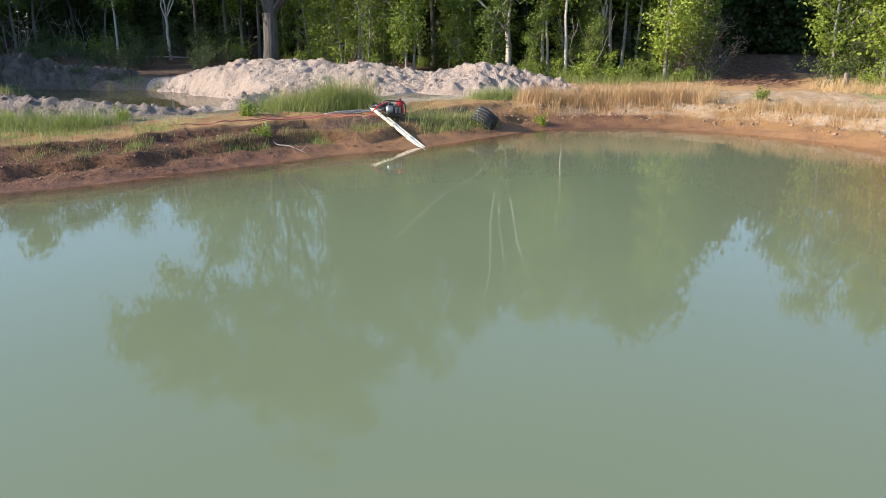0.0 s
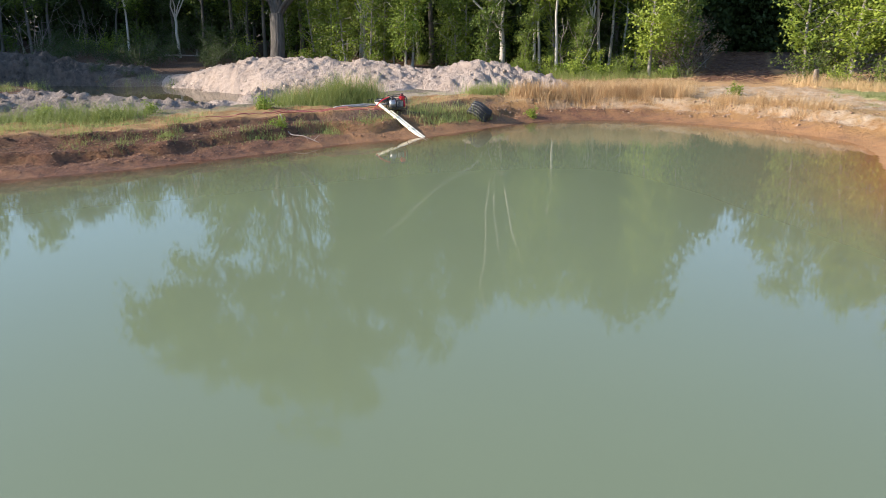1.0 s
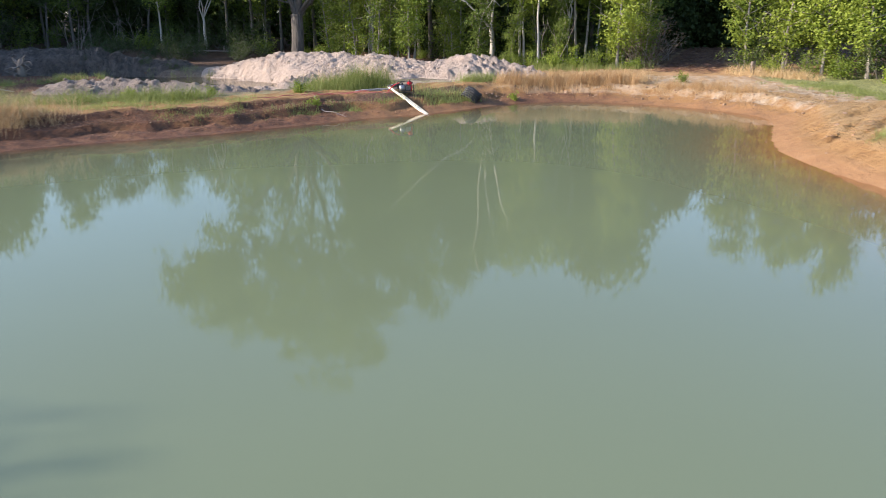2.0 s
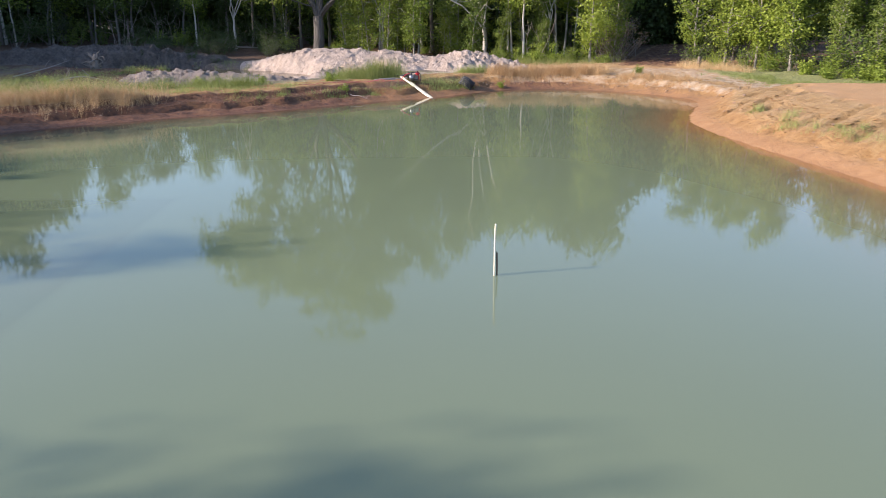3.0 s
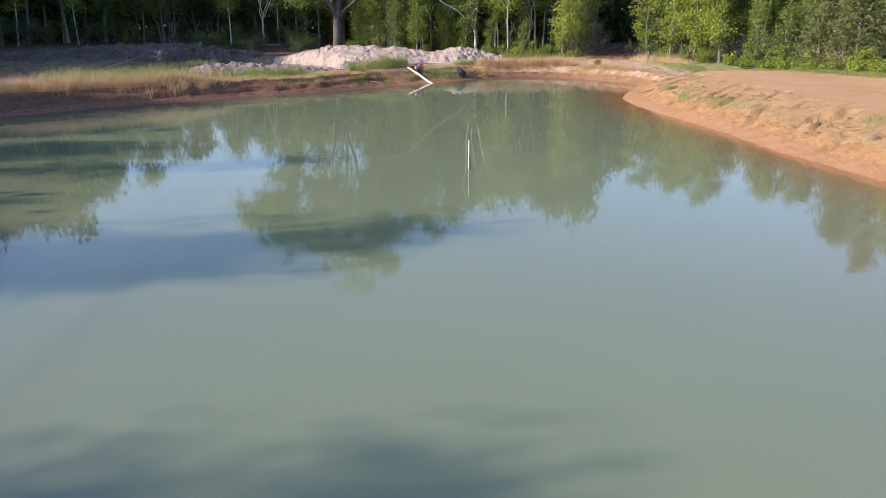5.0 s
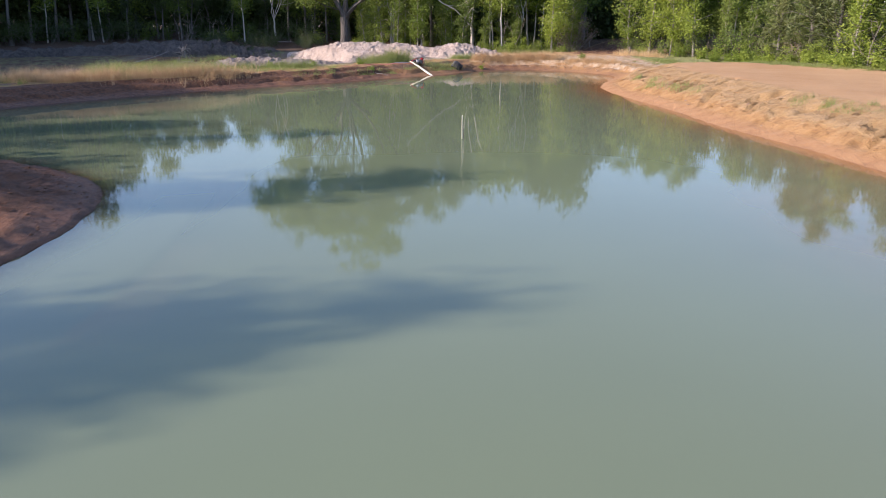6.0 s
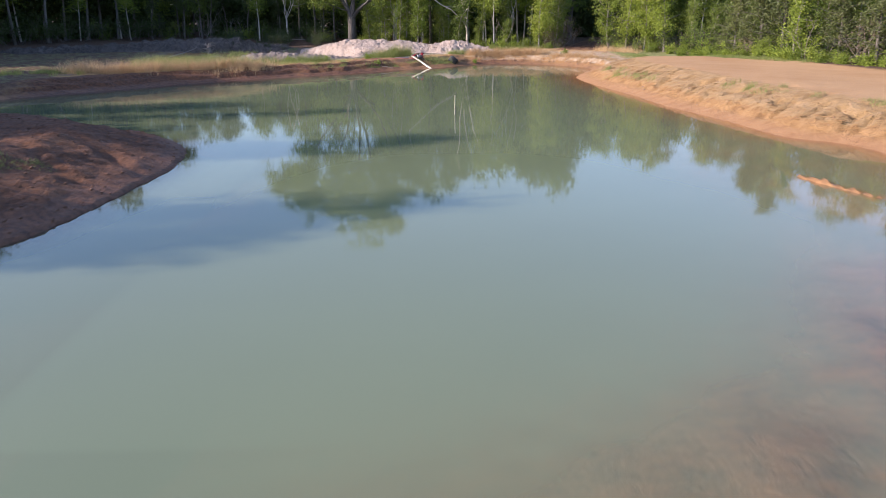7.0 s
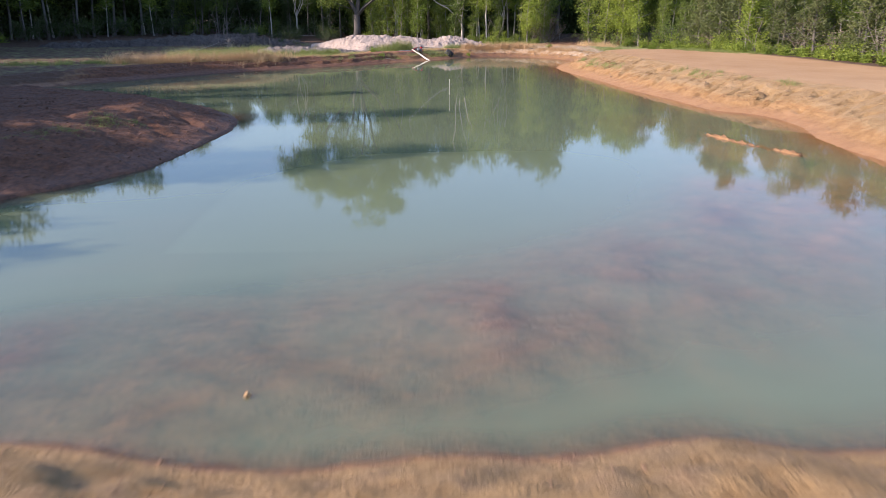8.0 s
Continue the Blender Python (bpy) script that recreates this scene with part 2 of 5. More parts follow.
PALE_BARK = plain("pale_bark", (0.26, 0.235, 0.20), (0.60, 0.56, 0.49), 7, 0.9, 0, 0.02)
LEAF = leaf_material("leaf", (0.06, 0.105, 0.020), (0.25, 0.315, 0.060), 0.45)
LEAF_BRIGHT = leaf_material("bright_leaf", (0.10, 0.165, 0.024), (0.35, 0.42, 0.066), 0.42)
# For dark-leaved trees; also stands in for shade on western bushes.
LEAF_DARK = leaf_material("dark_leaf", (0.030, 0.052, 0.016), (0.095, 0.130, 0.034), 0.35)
NEEDLE = leaf_material("needle", (0.06, 0.085, 0.03), (0.17, 0.19, 0.06), 0.3)
TWIG = plain("dead_twig", (0.16, 0.13, 0.11), (0.36, 0.31, 0.27), 8, 0.9, 0, 0.01)
STRAW = leaf_material("straw", (0.40, 0.23, 0.10), (0.70, 0.54, 0.31), 0.35)
BLADE = leaf_material("grass_blade", (0.13, 0.178, 0.04), (0.41, 0.44, 0.155), 0.45)

# ---- the lie of the land ----
SHORE_FAR = [(-21, -1), (-19, 2.6), (-16.5, 5.2), (-13.6, 8.2), (-12.2, 9.3), (-10.2, 11.0), (-8.7, 12.1), (-7.0, 13.1), (-5.6, 13.9), (-4.0, 15.2),
             (-2.1, 16.8), (-0.4, 17.8), (1.6, 19.8), (2.6, 20.6), (3.8, 21.0), (5.2, 20.9), (6.4, 20.3), (7.5, 19.5), (8.5, 18.4), (9.2, 17.0)]
SHORE_EAST = [(9.1, 15.6), (8.4, 13.8), (7.5, 11.3), (7.35, 9.6), (7.6, 7.1), (8.1, 4.2), (8.5, 1.6), (8.9, -1.8), (9.9, -6.6), (10.4, -9.6),
              (11.7, -11.2), (12.0, -13.7), (11.4, -17.2), (11.6, -20.5), (12.2, -25), (11.5, -30), (8.5, -33.8)]
SHORE_NEAR = [(3.8, -34.95), (2.2, -34.65), (0.6, -34.95), (-0.3, -34.85), (-1.9, -35.1), (-3.1, -34.95), (-4.2, -34.6), (-7.5, -34.2), (-10.5, -31.5),
              (-11.5, -27.5), (-10.2, -24.1), (-8.7, -22.0), (-7.8, -19.8), (-7.35, -16), (-7.2, -13.6), (-7.5, -11.4), (-8.6, -9.4), (-11.2, -7.4), (-15, -5.2), (-19, -4)]


def rounded(points, k=4):
    """A closed curve through points."""
    p = np.array(points, float)
    a, b, c, d = np.roll(p, 1, 0), p, np.roll(p, -1, 0), np.roll(p, -2, 0)
    t = np.linspace(0, 1, k, endpoint=False)[:, None, None]
    q = 0.5 * (2 * b + (c - a) * t + (2 * a - 5 * b + 4 * c - d) * t ** 2 + (3 * b - a - 3 * c + d) * t ** 3)
    return q.transpose(1, 0, 2).reshape(-1, 2)


SHORE = rounded(SHORE_FAR + SHORE_EAST + SHORE_NEAR)


def to_line(x, y, line, closed=False):
    """Distance to a broken line."""
    best = np.full(np.shape(x), 1e9)
    ends = np.roll(line, -1, 0) if closed else line[1:]
    for (ax, ay), (bx, by) in zip(line, ends):
        dx, dy = bx - ax, by - ay
        t = np.clip(((x - ax) * dx + (y - ay) * dy) / (dx * dx + dy * dy + 1e-9), 0, 1)
        best = np.minimum(best, (x - ax - t * dx) ** 2 + (y - ay - t * dy) ** 2)
    return np.sqrt(best)


def shore_distance(x, y):
    """Metres from the waterline, negative over the pond."""
    x, y = np.asarray(x, float), np.asarray(y, float)
    inside = np.zeros(x.shape, bool)
    for (ax, ay), (bx, by) in zip(SHORE, np.roll(SHORE, -1, 0)):
        if ay != by:
            inside ^= ((ay > y) != (by > y)) & (x < (bx - ax) * (y - ay) / (by - ay) + ax)
    d = to_line(x, y, SHORE, True)
    return np.where(inside, -d, d)


BAR = np.array([(-9, -34.2), (-4, -32.8), (0, -31.4), (4, -29.2), (7, -25.5), (8.9, -20.5), (8.9, -17.3), (8.2, -14.5), (8.8, -12)])
TRACK = np.array([(9.0, 17.6), (8.9, 22.2), (9.9, 26.5), (11.5, 31), (14, 38), (17, 46), (21, 60)])


def lay(x, y):
    """Height of the ground and the masks of its surface."""
    x, y = np.asarray(x, float), np.asarray(y, float)
    d = shore_distance(x, y)
    d = d + 0.14 * fbm(x * 1.3, y * 1.3, 5, 2) * (0.4 + 0.6 * step(np.abs(d), 0.0, 0.5))
    near = step(y, -31.5, -33.5)
    east = step(x, 5.5, 8.0) * step(y, 17.0, 12.5) * (1 - near)
    spit = step(x, -4, -6) * step(y, 2, -3) * (1 - near)
    right = step(x, 0.8, 3.0) * (1 - east) * step(y, 10, 14)
    left = np.clip(1 - east - near - spit - right, 0, 1)
    land = np.maximum(d, 0)
    rough = fbm(x * 0.9, y * 0.9, 5, 5)
    clods = fbm(x * 3.1, y * 3.1, 4, 9)
    h_left = 0.10 * step(land, 0, 0.75) + 0.04 * step(land, 0.30 + 0.25 * rough, 0.38 + 0.25 * rough) + 0.18 * step(land, 0.80 + 0.4 * rough, 0.98 + 0.4 * rough) + 0.07 * step(land, 0.95, 1.5) + 0.15 * step(land, 1.50 + 0.3 * rough, 1.70 + 0.3 * rough)
    h_right = 0.20 * step(land, 0, 1.0) + 0.26 * step(land, 0.95 + 0.3 * rough, 1.5 + 0.3 * rough) + 0.05 * step(land, 2, 6)
    h_east = 0.035 * step(land, 0.18, 0.24) + 0.11 * step(land, 0, 0.7) + 0.46 * step(land, 0.35, 1.7) + 0.38 * step(land, 1.3, 3.4) - 0.06 * step(land, 4, 9)
    h_near = 0.13 * step(land, 0, 0.08) + 0.5 * step(land, 0.05, 1.6) + 0.35 * step(land, 1, 5)
    h_spit = 0.06 * step(land, 0, 0.06) + 0.24 * step(land, 0, 0.9) + 0.62 * step(land, 0.5, 3.3)
    h = left * h_left + right * h_right + east * h_east + near * h_near + spit * h_spit
    worn = step(land, 0.1 - 0.07 * left, 0.7 - 0.4 * left)
    h = h + worn * (0.05 * (1 - 0.6 * east) * rough + (0.03 + 0.04 * left + 0.06 * right + 0.06 * near + 0.05 * spit) * clods * (1 - 0.4 * east))
    # gouges of a digger down the eastern slope
    slope = east * step(land, 0.6, 1.1) * step(land, 3.9, 2.9)
    gouge = step(vnoise(y * 3.9 - x * 2.3, x * 1.1 + y * 0.5, 4), 0.60, 0.74) * step(vnoise(y * 0.6, x * 1.0, 6), 0.34, 0.5)
    h = h - 0.16 * slope * gouge + 0.02 * slope * fbm(y * 2.5, x * 0.9, 3, 8)
    h = h - 0.04 * step(np.abs(land - 0.75 - 0.15 * rough), 0.12, 0.0) * east
    h = h + spit * worn * 0.07 * fbm((x + 0.5 * y) * 1.6, (y - 0.5 * x) * 0.35, 4, 19)
    h = h + near * worn * 0.05 * fbm(x * 6.5, y * 6.5, 3, 33)
    # wheel tracks curving over the spit
    turn = np.hypot(x + 15.5, y + 24.0) + 0.25 * fbm(x * 0.5, y * 0.5, 3, 23)
    h = h - spit * worn * 0.07 * step(np.abs((turn + 0.4) % 1.9 - 0.95), 0.28, 0.10) * step(vnoise(x * 0.4, y * 0.4, 27), 0.25, 0.5)
    h = h + spit * worn * 0.05 * fbm(x * 5.5, y * 5.5, 3, 29)
    # bed of the pond
    deep = np.clip(-d, 0, 8)
    bed = -0.24 * deep - 0.02
    near_bed = -0.55 * np.minimum(deep, 1.2) - 0.05
    bed = np.where((y < -28) | ((x < -5) & (y < 1)), near_bed, bed)
    bar = step(to_line(x, y, BAR), 6.6, 1.0) * (1 - 0.22 * step(y, -24, -20))
    lump = fbm(x * 0.8, y * 0.9, 4, 11)
    bed = np.maximum(bed, np.minimum(-1.4 + bar * (1.19 + 0.14 * lump + 0.08 * fbm(x * 2.2, y * 2.2, 3, 17)), -0.08))
    islet = step(to_line(x, y, np.array([(8.36, -15.5), (8.72, -16.7), (9.02, -17.6), (9.4, -18.4), (9.75, -19.2)])), 0.36, 0.0) + 0.9 * step(np.hypot(x - 8.3, y + 14.6), 0.28, 0.0)
    bed = bed + islet * (0.545 + 0.10 * fbm(x * 1.7, y * 1.7, 3, 3))
    h = np.where(d > 0, h, bed)
    # the ditch behind the far bank
    u, v = (x + 8.9) * 0.65 - (y - 24.7) * 0.76, (y - 24.7) * 0.65 + (x + 8.9) * 0.76
    ditch = np.minimum(np.sqrt((u / 5.2) ** 2 + (v / 2.9) ** 2), np.sqrt(((x + 14) / 4.2) ** 2 + ((y - 27.6) / 1.7) ** 2)) + 0.18 * fbm(x * 0.6, y * 0.6, 3, 13)
    h = h - 0.75 * step(ditch, 1.15, 0.75) * step(d, 1.5, 3)
    path = step(to_line(x, y, TRACK), 1.9, 1.0)
    # woodland rises gently
    far = step(land, 8, 40)
    h = h + far * (0.25 + 0.35 * fbm(x * 0.06, y * 0.06, 3, 15))
    wood = np.maximum(step(y - 0.22 * np.abs(x + 3), 26.5, 30.5) * step(x, 12, 9), 0) + step(x - 17.2 - 0.22 * np.clip(12 - y, 0, 30), 0, 2) * step(y, 32, 30) + step(x, -17, -22) + step(y, -44, -50) + step(y, 30, 34)
    wood = np.clip(wood, 0, 1) * (1 - 0.75 * path)
    turf = step(y + 0.8 * (x - 10.5) - 15.2, 0.0, 1.6) * step(x, 10.0 + 1.5 * step(y, 13, 17), 12.0 + 1.5 * step(y, 13, 17)) * step(land, 2.2, 3.4) * step(y, 26, 22) * 0.62 + right * step(land, 3.6, 4.5) * step(x, 10.5, 13) * 0.6 * step(y, 28, 25) + left * step(land, 2.0, 2.6) * 0.42 * step(y, 30, 26)
    tan = east * step(land, 0.8, 1.6) * (0.48 * step(land, 4.6, 3.2) + 0.55 + 0.1 * step(y, 6, 12)) + right * step(land, 1.0, 1.5) * 0.95 + near * 0.75 + left * step(land, 1.5, 1.9) * step(land, 3.2, 2.6) * 0.45
    sand = left * step(land, 2.2 + 0.6 * step(x, -2, -5), 3.6) * step(x, -13, -8) * (0.44 + 0.34 * step(x, -5, -2)) + right * (step(land, 1.6, 2.4) * 0.5 + step(land, 0.85, 1.05) * step(land, 2.0, 1.5) * 0.45) * step(y, 28, 24.5)
    # On spit, wooded track and far left these two masks also carry painted shade.
    soil = left * (step(land, 1.05, 1.4) * step(land, 2.0, 1.6) * 0.58 + step(land, 3.0, 4.5) * 0.72) + spit * step(land, 0.5, 1.6) * 0.34
    damp_shade = spit * 0.95 + near * (0.30 + 0.3 * step(land, 0.3, 0.05)) + path * step(y, 25, 29) * 0.75 + right * step(land, 1.5, 0.8) * (0.36 + 0.30 * step(x, 8.5, 3.5)) + left * (step(land, 2.1 + 1.2 * step(x, -9, -12), 1.6 + 1.2 * step(x, -9, -12)) * (0.50 + 0.20 * step(x, -1.5, -4) + 0.25 * step(x, -8, -12)) + step(land, 1.8, 2.2) * step(x, -5, -7) * 0.3 + step(land, 3.2, 4.4) * step(x, -11, -14) * 0.45)
    wet = step(land, 1.1 - 0.8 * near, 0.1) + step(d, 0.02, -0.05) + 0.25 * spit
    dry = east * step(land, 2.8, 3.8) * (1 - step(turf, 0.2, 0.5)) + right * step(land, 3.0, 4.0) * step(x, 7.5, 9.5) * 0.6
    return h, dict(tan=tan, dry=dry * (1 - wood), sand=sand * (1 - wood), soil=soil, damp_shade=damp_shade * (1 - wood * (1 - path)), litter=wood, turf=turf * (1 - path), wet=np.clip(wet, 0, 1), d=d)


def ground_at(x, y):
    return float(lay(np.array([x]), np.array([y]))[0][0])


def spaced(*runs):
    """Coordinates in runs of (start, end, step)."""
    return np.unique(np.round(np.concatenate([np.arange(a, b + 1e-6, s) for a, b, s in runs]), 3))


def grown(edge, sign, first, n=16, k=1.38):
    return edge + sign * first * np.cumsum(k ** np.arange(n))


def grid(xs, ys):
    X, Y = np.meshgrid(xs, ys)
    nx = len(xs)
    i, j = np.meshgrid(np.arange(nx - 1), np.arange(len(ys) - 1))
    a = (j * nx + i).ravel()
    return X.ravel(), Y.ravel(), np.stack([a, a + 1, a + nx + 1, a + nx], -1)


xs = spaced((-30, -12.12, 0.3), (-11.9, 14.5, 0.13), (14.8, 26, 0.35))
ys = spaced((-46, -37.2, 0.3), (-37, -30, 0.11), (-29.8, -19.2, 0.2), (-19, -6.2, 0.15), (-6, 24, 0.13), (24.2, 46, 0.3))
xs = np.concatenate([grown(-30, -1, 0.6)[::-1], xs, grown(26, 1, 0.6)])
ys = np.concatenate([grown(-46, -1, 0.6)[::-1], ys, grown(46, 1, 0.6)])
X, Y, F = grid(xs, ys)
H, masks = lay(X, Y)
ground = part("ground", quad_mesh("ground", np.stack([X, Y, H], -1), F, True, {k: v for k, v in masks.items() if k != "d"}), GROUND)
tagged(ground, "reddish clay banks and pale sandy soil round a dug pond", "ground", kind="structure")

X, Y, F = grid(np.arange(-24, 14.01, 0.25), spaced((-37, -24, 0.14), (-23.8, 22.4, 0.5)))
H, _ = lay(X, Y)
water = part("pond_water", quad_mesh("pond_water", np.stack([X, Y, 0 * X], -1), F, True, {"depth": np.maximum(-H, 0)}), WATER)
water.visible_shadow = False
tagged(water, "still, silty grey-green pond water mirroring the trees", "water", kind="structure")
X, Y, F = grid(np.arange(-19, -4.4, 0.5), np.arange(20, 31, 0.5))
H, _ = lay(X, Y)
ditch = part("ditch_water", quad_mesh("ditch_water", np.stack([X, Y, 0 * X + 0.24], -1), F, True, {"depth": np.maximum(0.24 - H, 0)}), DARK_WATER)
ditch.visible_shadow = False
tagged(ditch, "dark brown standing water in a ditch between sand heaps", "water", kind="structure")

# ---- heaps of dug sand ----
MOUNDS = []


def heap(name, label, line, widths, heights, seed, lumps=0.16, material=SAND):
    """A long heap: a crest line with a width and a height at each of its points."""
    line = np.array(line, float)
    lo, hi = line.min(0) - max(widths) - 0.3, line.max(0) + max(widths) + 0.3
    gx, gy, gf = grid(np.arange(lo[0], hi[0], 0.065), np.arange(lo[1], hi[1], 0.065))
    best, wide, tall = np.full(gx.shape, 9.0), np.ones(gx.shape), np.zeros(gx.shape)
    for k in range(len(line) - 1):
        (ax, ay), (bx, by) = line[k], line[k + 1]
        t = np.clip(((gx - ax) * (bx - ax) + (gy - ay) * (by - ay)) / ((bx - ax) ** 2 + (by - ay) ** 2), 0, 1)
        w, t0 = widths[k] + t * (widths[k + 1] - widths[k]), heights[k] + t * (heights[k + 1] - heights[k])
        r = np.hypot(gx - ax - t * (bx - ax), gy - ay - t * (by - ay)) / w
        use = r < best
        best, wide, tall = np.where(use, r, best), np.where(use, w, wide), np.where(use, t0, tall)
    best = best + 0.16 * fbm(gx * 0.8, gy * 0.8, 3, seed)
    form = np.clip(1.12 - best, 0, 1) ** 0.9
    body = tall * form * (1 + 0.12 * fbm(gx * 0.9, gy * 0.9, 3, seed + 3))
    u = (line[-1] - line[0]) / np.hypot(*(line[-1] - line[0]))
    rill = fbm((gx * u[0] + gy * u[1]) * 2.4 + 0.8 * fbm(gx, gy, 2, seed + 2), (gy * u[0] - gx * u[1]) * 0.45, 3, seed + 14)
    ridge = 1 - np.abs(fbm(gx * 2.3, gy * 2.3, 4, seed + 6))
    dug = step(fbm(gx * 0.45, gy * 0.45, 2, seed + 17), -0.25, 0.35)
    clods = fbm(gx * 8.0, gy * 8.0, 3, seed + 9)
    pits = step(fbm(gx * 5.6, gy * 5.6, 2, seed + 12), 0.25, 0.55)
    body = body + step(form, 0.02, 0.2) * lumps * (0.45 * (ridge - 0.75) + (0.45 + 0.7 * dug) * clods - (0.18 + 0.5 * dug) * pits + (1.1 - 0.6 * dug) * rill)
    ground_h, _ = lay(gx, gy)
    z = ground_h - 0.12 + np.maximum(body, 0) + 0.12 * step(form, 0.0, 0.12)
    keep = form[gf].max(1) > 0.0
    gf = gf[keep]
    used, inv = np.unique(gf, return_inverse=True)
    V = np.stack([gx, gy, z], -1)[used]
    ob = part(name, quad_mesh(name, V, inv.reshape(-1, 4), True), material)
    MOUNDS.append(V[step(form[used], 0.05, 0.2) > 0.5])
    return tagged(ob, label, "sand mound", "sand mounds round the pond")


heap("sand_mound", "long pale heap of dug sand with a lumpy crest", [(-9.5, 29.3), (-8.2, 28.8), (-6.5, 28.2), (-4.4, 27.5), (-2.4, 26.9), (-0.6, 26.4)], [0.7, 1.7, 2.8, 3.2, 3.1, 2.2], [0.05, 0.36, 0.74, 0.70, 0.64, 0.42], 21, 0.11)
heap("sand_mound", "pale lumpy sand heap at the end of the row", [(-0.2, 26.3), (1.4, 25.9), (2.4, 25.9), (3.4, 26.0)], [2.0, 2.3, 1.8, 1.0], [0.42, 0.84, 0.62, 0.12], 31, 0.17)
heap("sand_mound", "small pale sand heap beside the ditch", [(-5.9, 20.5), (-5.3, 21.0), (-4.7, 21.9), (-4.2, 23.0)], [0.45, 0.7, 0.8, 0.8], [0.20, 0.42, 0.48, 0.36], 41, 0.15)
heap("sand_mound", "low crumbling sand heap beyond the grassy bank", [(-11.8, 19.2), (-10.2, 19.7), (-8.6, 19.5), (-7.2, 19.3), (-6.1, 19.5)], [0.9, 0.9, 0.7, 0.6, 0.4], [0.3, 0.36, 0.26, 0.22, 0.1], 51, 0.12, SHADED_SAND)
heap("sand_mound", "long grey heap of spoil in the shade, its colour darkened to match", [(-30, 28), (-24, 30.0), (-20, 30.8), (-16, 30.6), (-12.2, 30.6)], [2.0, 2.8, 3.0, 2.8, 1.4], [0.2, 0.34, 0.62, 0.66, 0.2], 61, 0.26, SHADED_SPOIL)


# ---- trees ----
FULL = {}


def leaves(r, centres, spread, count, size, flat=0.6, ratio=0.62):
    """Small folded leaves in clumps round centres."""
    c = centres[r.randint(len(centres), size=count)] + r.normal(size=(count, 3)) * spread * np.array([1, 1, 0.8])
    n = r.normal(size=(count, 3)) * np.array([1, 1, 1]) + np.array([0, 0, flat])
    n /= np.linalg.norm(n, axis=1)[:, None]
    u = np.cross(n, r.normal(size=(count, 3)))
    u /= np.linalg.norm(u, axis=1)[:, None] + 1e-9
    w = np.cross(n, u)
    s = size * r.uniform(0.6, 1.35, (count, 1))
    side = w * s * ratio * 0.5
    V = np.stack([c - u * s * 0.5, c + side - u * s * 0.08 + n * s * 0.1, c + u * s * 0.5, c - side - u * s * 0.08 + n * s * 0.1], 1).reshape(-1, 3)
    return V, np.arange(count * 4).reshape(-1, 4)


def limb(r, start, way, length, r0, r1, n=5, wobble=0.12, lift=0.25):
    p, d = [np.array(start, float)], np.array(way, float)
    d /= np.linalg.norm(d)
    for _ in range(n - 1):
        d = d + r.normal(size=3) * wobble + np.array([0, 0, lift / n])
        d /= np.linalg.norm(d)
        p.append(p[-1] + d * length / (n - 1))
    return np.array(p), np.linspace(r0, r1, n)


